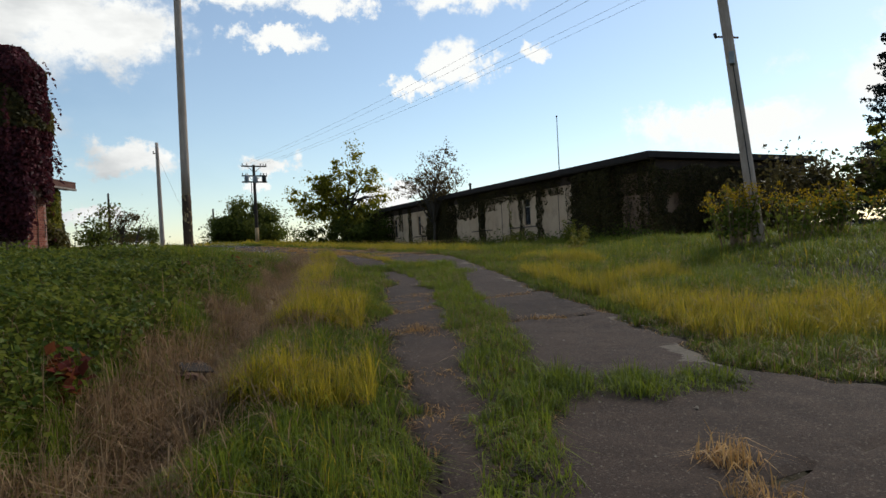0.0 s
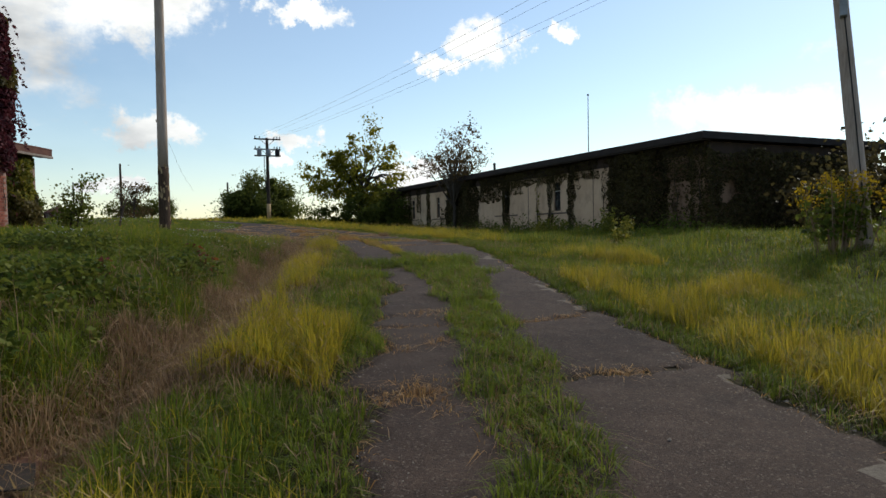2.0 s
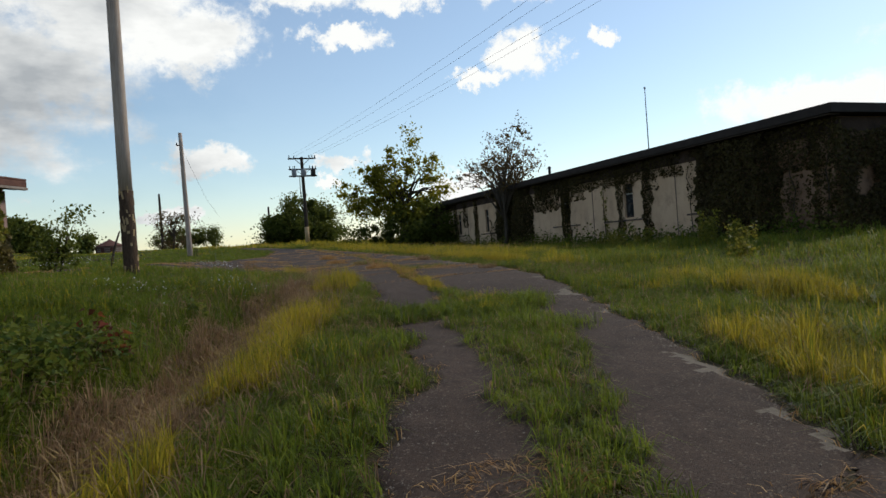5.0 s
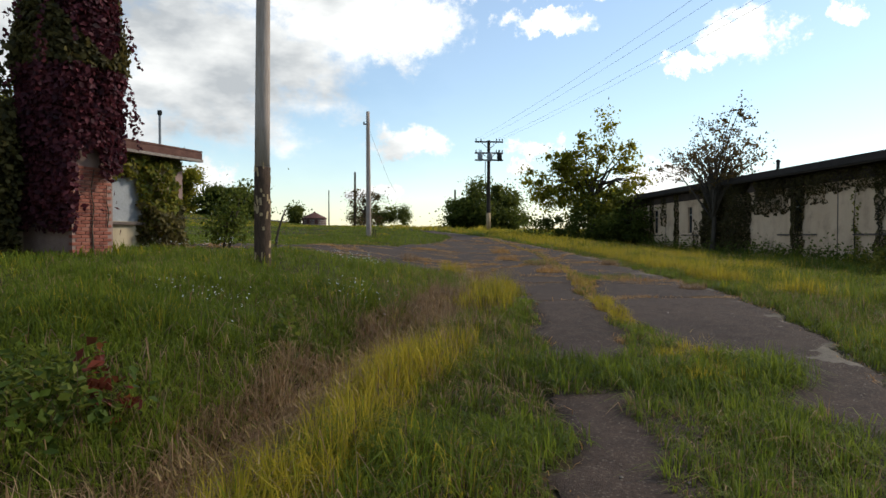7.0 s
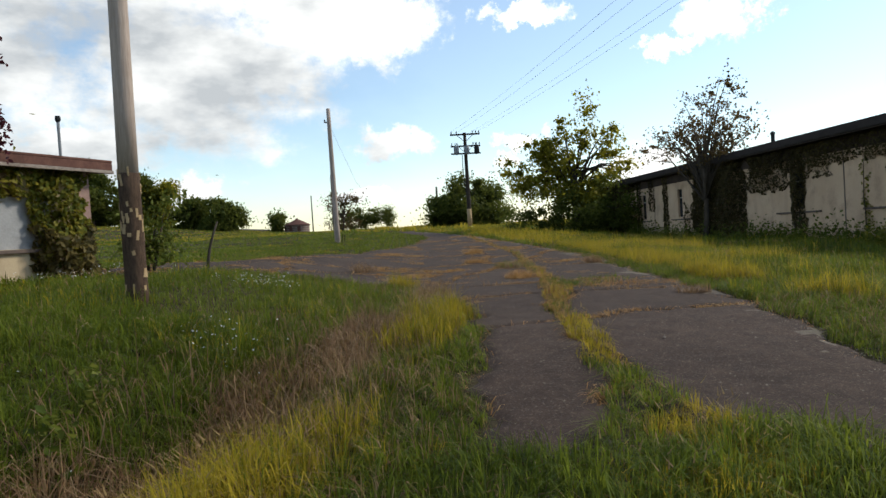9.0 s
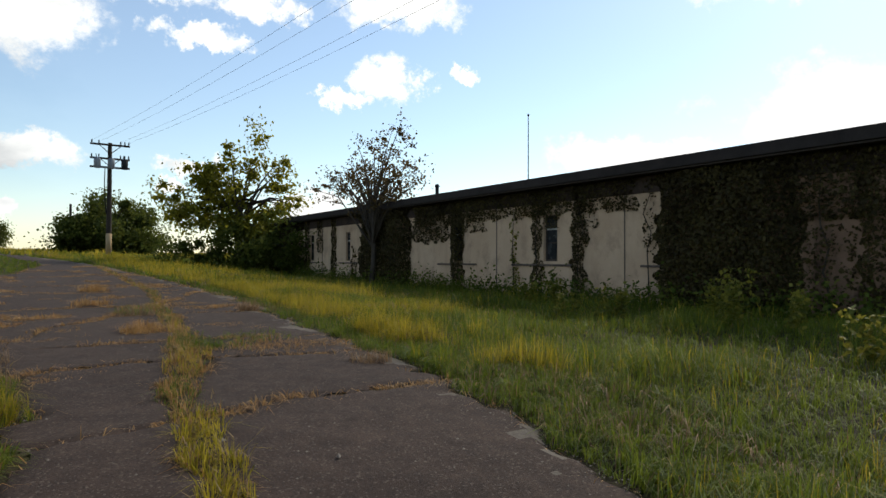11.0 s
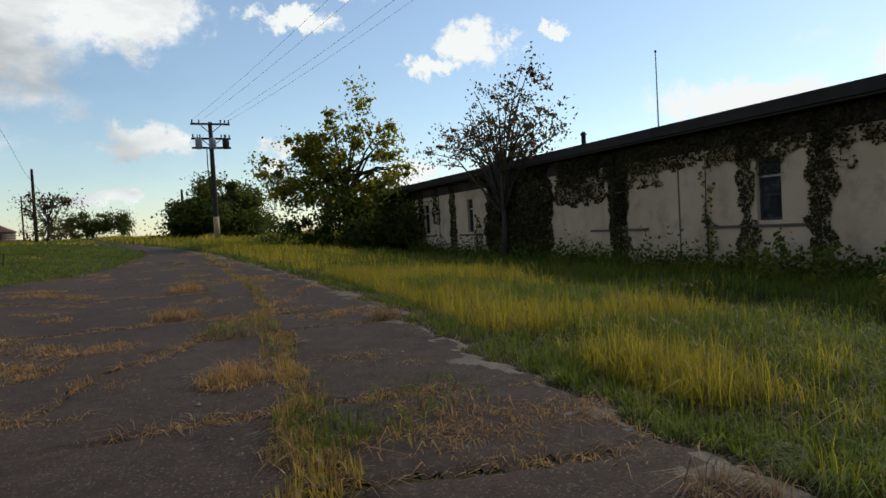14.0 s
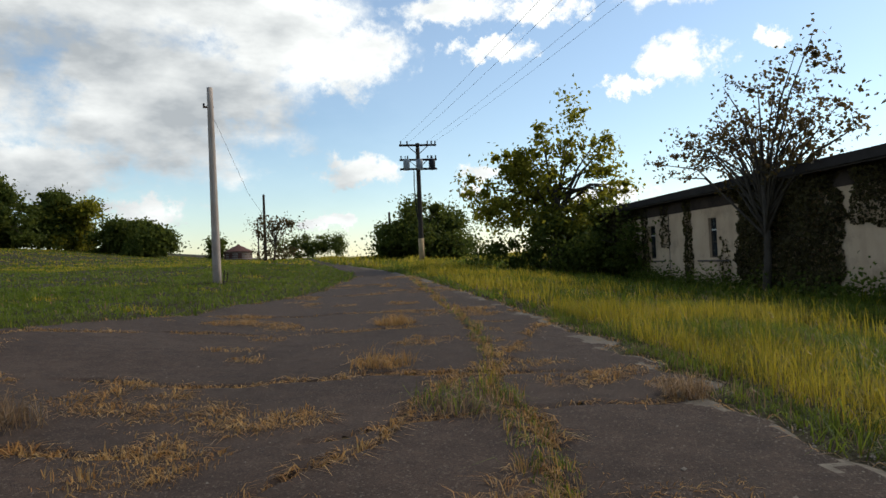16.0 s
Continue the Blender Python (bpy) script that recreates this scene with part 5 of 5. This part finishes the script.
tree("tree", "half-turned yellow-green tree against the far wall", (15.8, 52.0), 4.2,
     [(-2.2, 0.6, 3.2, 1.5, 1.4, 0.9), (-3.4, 0.8, 4.3, 0.9, 0.8, 0.6), (-1.0, 0, 4.6, 1.3, 1.3, 1.0), (-1.9, 0.2, 5.5, 0.8, 0.8, 0.6), (-0.2, 0, 6.3, 0.6, 0.6, 0.8), (1.3, 0, 6.0, 0.9, 0.9, 1.0), (1.5, 0, 7.6, 0.5, 0.5, 0.9), (1.0, 0, 8.3, 0.3, 0.3, 0.4), (2.6, -0.4, 5.4, 0.6, 0.6, 1.2), (2.4, -0.4, 3.8, 1.2, 1.2, 1.1), (0.6, -0.3, 2.6, 2.0, 1.5, 1.3), (3.4, -0.6, 4.2, 0.5, 0.5, 0.5)],
     16000, 0.19, LEAF_GOLD, 0.2, (0.3, 0), 44, 0.22, gap=0.24)
tree("thicket", "dark bushy growth beneath the yellowing tree", (15.6, 50.8), 1.2, [(0, 0, 1.2, 2.6, 1.5, 1.1), (1.8, -1.8, 1.2, 1.3, 2.2, 1.3), (-2.2, 1.0, 0.9, 1.4, 1.2, 0.8)], 14000, 0.16, LEAF_DARK, 0.08, (0, 0), 14, 0.4, "bush", stems=4)
tree("tree", "thin open russet tree rising beside the eave", (17.9, 38.6), 3.4,
     [(-0.1, 3.8, 4.7, 0.7, 1.7, 0.55), (0.3, 2.0, 4.9, 0.9, 1.6, 0.7), (0.4, 0.2, 4.6, 0.9, 1.5, 0.8), (0.5, -1.6, 4.7, 0.7, 1.3, 0.8), (0.3, 1.6, 6.0, 0.5, 0.9, 0.6), (0.4, -0.4, 6.0, 0.5, 0.8, 0.7), (0.4, -1.8, 6.2, 0.4, 0.5, 0.7), (0.4, 0.2, 3.6, 0.9, 2.2, 0.7), (0.2, 5.3, 4.2, 0.4, 0.6, 0.3)],
     5600, 0.12, LEAF_RUST, 0.11, (0.2, 0.2), 60, 0.16, gap=0.3)
tree("thicket", "rounded dark green thicket behind the line pole", (11.6, 76.6), 2.2, [(0, 0, 2.0, 3.3, 2.6, 1.9), (-2.4, 0, 1.6, 1.6, 1.8, 1.5), (2.6, 0.4, 1.6, 1.8, 1.8, 1.5), (0.4, 0, 3.7, 2.3, 1.8, 1.1), (0, 0, 0.8, 3.6, 2, 0.8)], 36000, 0.24, LEAF_DARK, 0.15, (0, 0), 24, 0.42, "bush", stems=5)
tree("thicket", "low dark thicket arching beside the track", (-1.2, 117), 1.6, [(-1.5, 0, 1.7, 3.4, 2.0, 1.5), (2.3, 0, 2.2, 2.0, 1.5, 1.0), (4.0, 0, 1.6, 0.7, 0.8, 1.1)], 9000, 0.26, LEAF_DARK, 0.14, (0, 0), 16, 0.4, "bush", stems=3)
tree("tree", "small half-bare tree by the distant pole", (-1.5, 78.5), 2.2, [(-0.4, 0, 2.7, 1.0, 0.8, 0.9), (1.1, 0, 3.2, 1.2, 0.6, 0.5), (-1.0, 0, 3.6, 0.5, 0.5, 0.5), (0.3, 0, 0.8, 1.6, 0.8, 0.6)], 2600, 0.17, LEAF_RUST, 0.1, (0.3, 0), 22, 0.3, gap=0.25)
for (x, y), hh, ww, lab, mat, n in (
    ((-46, 119), 10.2, 10.0, "tall dark broad tree at the meadow's edge", LEAF_DARK, 14000),
    ((-54, 117), 9.8, 9.0, "dark spreading tree at the meadow's far edge", LEAF_DARK, 11000),
    ((-36.5, 124), 7.6, 7.0, "smaller olive tree in the distant row", LEAF_GOLD, 7000),
    ((-24.5, 117.5), 5.2, 6.0, "rounded dark tree standing alone in the meadow", LEAF_DARK, 8000),
    ((-66, 122), 12, 10.0, "broad dark tree at the end of the row", LEAF_DARK, 10000),
    ((-41, 123), 9.2, 7.0, "dark rounded tree in the distant row", LEAF_DARK, 9000),
    ((-30.5, 121), 5.4, 6.0, "low olive tree filling a gap in the row", LEAF_DARK, 5000),
    ((-18.9, 133.6), 3.6, 1.5, "narrow green tree beside the silo", LEAF_DARK, 1500),
):
    lobes = []
    for k in range(17):
        up = (k + 0.5) / 17
        wide = ww * (0.42 - 0.26 * up ** 2)
        lobes.append((rng.uniform(-wide, wide), rng.normal(0, ww * 0.16), hh * (0.06 + 0.84 * up), ww * rng.uniform(0.16, 0.26), ww * 0.22, hh * rng.uniform(0.09, 0.14)))
    tree("tree", lab, (x, y), hh * 0.4, lobes, int(1.9 * n), 0.42, mat, 0.25, (0, 0), 24, 0.5)
# behind the low building
tree("tree", "leafy green tree behind the low roof", (-14.5, 31.5), 3.6, [(0, 0, 4.6, 2.6, 2.0, 1.8), (2.4, 1.8, 4.4, 2.0, 1.8, 1.6), (-2.0, -1.6, 5.0, 2.2, 1.8, 1.6), (0.4, 0, 6.4, 1.6, 1.4, 1.2), (3.4, 2.6, 3.2, 1.8, 1.6, 1.6)], 16000, 0.2, IVY_LIT, 0.2, (0, 0), 20, 0.4)
tree("tree", "thin dark bare-topped tree behind the low roof", (-15.8, 28.2), 5.0, [(-0.5, 0, 6.2, 1.6, 1.4, 1.8), (0.8, 0.4, 8.0, 1.2, 1.0, 1.4)], 2200, 0.16, LEAF_RUST, 0.14, (0, 0), 26, 0.3, gap=0.3)
tree("shrub", "half-bare shrub at the low building's corner", (-1.8, 28.6), 1.2, [(0.1, 0.1, 0.9, 0.4, 0.4, 0.5), (0.5, 0.4, 1.7, 0.3, 0.3, 0.3), (0, 0, 0.5, 0.6, 0.5, 0.4)], 1700, 0.1, WEED, 0.04, (0.3, 0.2), 16, 0.2, "bush", gap=0.15, stems=3)
# beyond the long building's near end
tree("tree", "dense dark tree beyond the gable end", (27.5, 14.2), 3.0, [(0, 0, 2.4, 2.2, 1.8, 1.3), (2.0, -2.2, 2.3, 1.7, 1.7, 1.4), (-2.0, 1.6, 1.8, 1.3, 1.2, 1.3), (3.0, -4.5, 1.9, 1.9, 1.7, 1.4)], 19000, 0.14, LEAF_DARK, 0.2, (0, 0), 26, 0.26)
tree("tree", "olive leafy tree in front of the spruce", (33.5, 13.5), 3.4, [(0, 0, 3.8, 2.6, 2.4, 2.2), (-1.5, 2.4, 4.0, 1.8, 1.8, 1.6), (1.0, -3.4, 3.6, 2.2, 2.2, 2.0)], 13000, 0.2, LEAF_GOLD, 0.2, (0, 0), 18, 0.42)
tree("thicket", "low dark thicket against the gable corner", (22.5, 16.4), 1.2, [(0, 0, 1.5, 2.4, 1.0, 1.4), (2.5, -0.4, 1.6, 1.6, 1.0, 1.4)], 9000, 0.16, IVY, 0.08, (0, 0), 14, 0.3, "bush", stems=4)
tree("thicket", "dark undergrowth along the grassy boundary bank", (24, 7.5), 1.2, [(0, 0, 1.3, 2.2, 2.6, 1.2), (2.5, -3, 1.4, 2.2, 2.4, 1.3), (5, -7, 1.6, 2.6, 3, 1.5)], 11000, 0.18, LEAF_DARK, 0.08, (0, 0), 14, 0.42, "bush", stems=4)


def spruce(x, y, tall, label):
    z = float(height(x, y))
    ob = tagged(empty("spruce", pose(x, y, z)), label, "tree")
    bm = tube([(0, 0, -0.2), (0, 0, tall * 0.5), (0, 0, tall)], [0.28, 0.17, 0.02], 9)
    pts = []
    for k in range(330):
        t = min(1.0, ((k + rng.random()) / 330) ** 0.85)
        zz = 0.9 + (tall - 1.0) * t
        reach = (1 - t) ** 0.8 * 3.7 * rng.uniform(0.55, 1.12) + 0.12
        a = rng.uniform(0, 6.28)
        d = np.array([math.cos(a), math.sin(a), 0])
        sag = rng.uniform(0.15, 0.5)
        tip = d * reach + np.array([0, 0, zz - sag * reach + 0.12 * reach])
        mid = d * reach * 0.55 + np.array([0, 0, zz - sag * reach * 0.8])
        if k % 3 == 0:
            tube([(0, 0, zz), tuple(mid), tuple(tip)], [0.035, 0.02, 0.006], 5, bm)
        n = int(30 + 130 * reach / 3.6)
        s = rng.uniform(0.1, 1.05, n)
        line = np.where(s[:, None] < 0.5, np.array([0, 0, zz]) + (mid - [0, 0, zz]) * 2 * s[:, None], mid + (tip - mid) * (2 * s[:, None] - 1))
        side = np.array([-d[1], d[0], 0])
        spread = 0.24 * (1.15 - s) * (0.3 + 0.8 * reach / 3.6) + 0.03
        pts.append(line + side * (rng.normal(0, 1, n) * spread)[:, None] - np.array([0, 0, 1]) * np.abs(rng.normal(0, 0.17, n))[:, None])
    part("trunk", bm, BARK, ob, smooth_shade=True)
    quick_mesh("crown", *leaves(rng, np.concatenate(pts), 0.17, 1.0, None, 1.4), NEEDLE, ob)


spruce(40.6, 20.8, 14.3, "tall dark spruce behind the gable end")
spruce(43.5, 16.5, 12.6, "dark spruce half hidden by its neighbour")


def goldenrod(x, y, tall, n, label):
    z = float(height(x, y))
    ob = tagged(empty("goldenrod", pose(x, y, z)), label, "wild flower")
    bm = bmesh.new()
    tops, lv = [], []
    for k in range(n):
        dx, dy = rng.normal(0, 0.42, 2)
        h = tall * rng.uniform(0.7, 1.05)
        b = np.array([dx * 0.5, dy * 0.5, -0.05])
        t = np.array([dx, dy, h])
        tube([tuple(b), tuple((b + t) / 2), tuple(t)], [0.012, 0.01, 0.006], 5, bm)
        m = 26
        s = rng.uniform(0.25, 0.85, m)[:, None]
        lv.append(b + (t - b) * s + rng.normal(0, 0.07, (m, 3)))
        m = 34
        s = rng.uniform(0, 1, m)[:, None]
        tops.append(t - np.array([0, 0, 0.3]) * s + rng.normal(0, 1, (m, 3)) * (0.03 + 0.1 * s) * np.array([1, 1, 0.4]))
    tagged(part("stalk_mass", bm, STRAW, ob), kind="stuff")
    tagged(quick_mesh("leaf_mass", *leaves(rng, np.concatenate(lv), 0.11, 1.0, None, 0.6), WEED, ob), kind="stuff")
    tagged(quick_mesh("flower_mass", *leaves(rng, np.concatenate(tops), 0.06, 1.0), FLOWER, ob), kind="stuff")


goldenrod(12.3, 10.6, 1.45, 30, "yellow goldenrod clump at the leaning pole")
goldenrod(13.4, 10.0, 1.2, 12, "small goldenrod clump beside the leaning pole")
goldenrod(14.6, 9.7, 1.25, 22, "yellow goldenrod clump in rough grass")
goldenrod(16.2, 8.9, 1.3, 22, "goldenrod clump further along the bank")


def build_silo():
    x, y = -15.0, 132.4
    z = float(height(x, y)) - 0.3
    ob = tagged(empty("silo", pose(x, y, z)), "squat pale round silo with a conical red roof", "silo")
    h = 6.3 - z
    wall = part("wall", tube([(0, 0, 0), (0, 0, h)], 2.25, 24), FLAKED, ob)
    for k in range(4):
        part("band", tube([(0, 0, h * (0.2 + 0.22 * k)), (0, 0, h * (0.2 + 0.22 * k) + 0.12)], 2.29, 24), FASCIA, wall)
    for a in (3.6, 4.3, 5.0):
        q = part("opening", box(-0.3, 0.3, -0.05, 0.05, 0, 0.9), FASCIA, wall)
        q.matrix_local = pose(2.27 * math.cos(a), 2.27 * math.sin(a), h * 0.35, 0, 0, math.degrees(a) + 90)
    part("roof", tube([(0, 0, h), (0, 0, h + 0.1), (0, 0, h + 1.25)], [2.45, 2.45, 0.18], 24), FASCIA, ob)
    part("roof_cap", tube([(0, 0, h + 1.22), (0, 0, h + 1.4)], [0.22, 0.15], 10), RUST, ob)


build_silo()


def build_drain():
    """The broken end of a drain that opens into the ditch."""
    x, y = 0.02, 7.3
    z = float(height(x, y))
    ob = tagged(empty("drain_pipe", pose(x, y, z + 0.0, 0, 0, -12)), "broken dark drain pipe end in the ditch bank", "drain pipe")
    bm = bmesh.new()
    n, rings = 16, []
    for r0, xx in ((0.2, -0.1), (0.2, 0.75), (0.165, 0.75), (0.165, -0.12)):
        rings.append([bm.verts.new((r0 * math.cos(2 * math.pi * k / n), -0.2 + xx + (0.05 * math.sin(3 * k) if xx < 0 else 0), r0 * math.sin(2 * math.pi * k / n))) for k in range(n)])
    for a, b in ((0, 1), (1, 2), (2, 3), (3, 0)):
        for k in range(n):
            bm.faces.new((rings[a][k], rings[a][(k + 1) % n], rings[b][(k + 1) % n], rings[b][k]))
    part("pipe", bm, RUST, ob)
    q = part("slab", box(-0.14, 0.16, -0.16, 0.16, 0.19, 0.205, 0.004), POLE_DARK, ob, "tilted dark sheet over the pipe")
    q.matrix_local = pose(0, 0, 0.02, 8, 10, 20)
    for k in range(14):
        bm = bmesh.new()
        bmesh.ops.create_icosphere(bm, subdivisions=1, radius=rng.uniform(0.03, 0.07))
        s = part("stone", bm, ROCK)
        px, py = x + rng.normal(-0.1, 0.25), y - 0.4 + rng.normal(0, 0.3)
        s.matrix_world = pose(px, py, float(height(px, py)) + 0.02, *rng.uniform(0, 90, 3)) @ Matrix.Diagonal((1, 0.8, 0.6, 1))
        tagged(s, "small pale stone in the ditch", "stone", "ditch stones")


build_drain()
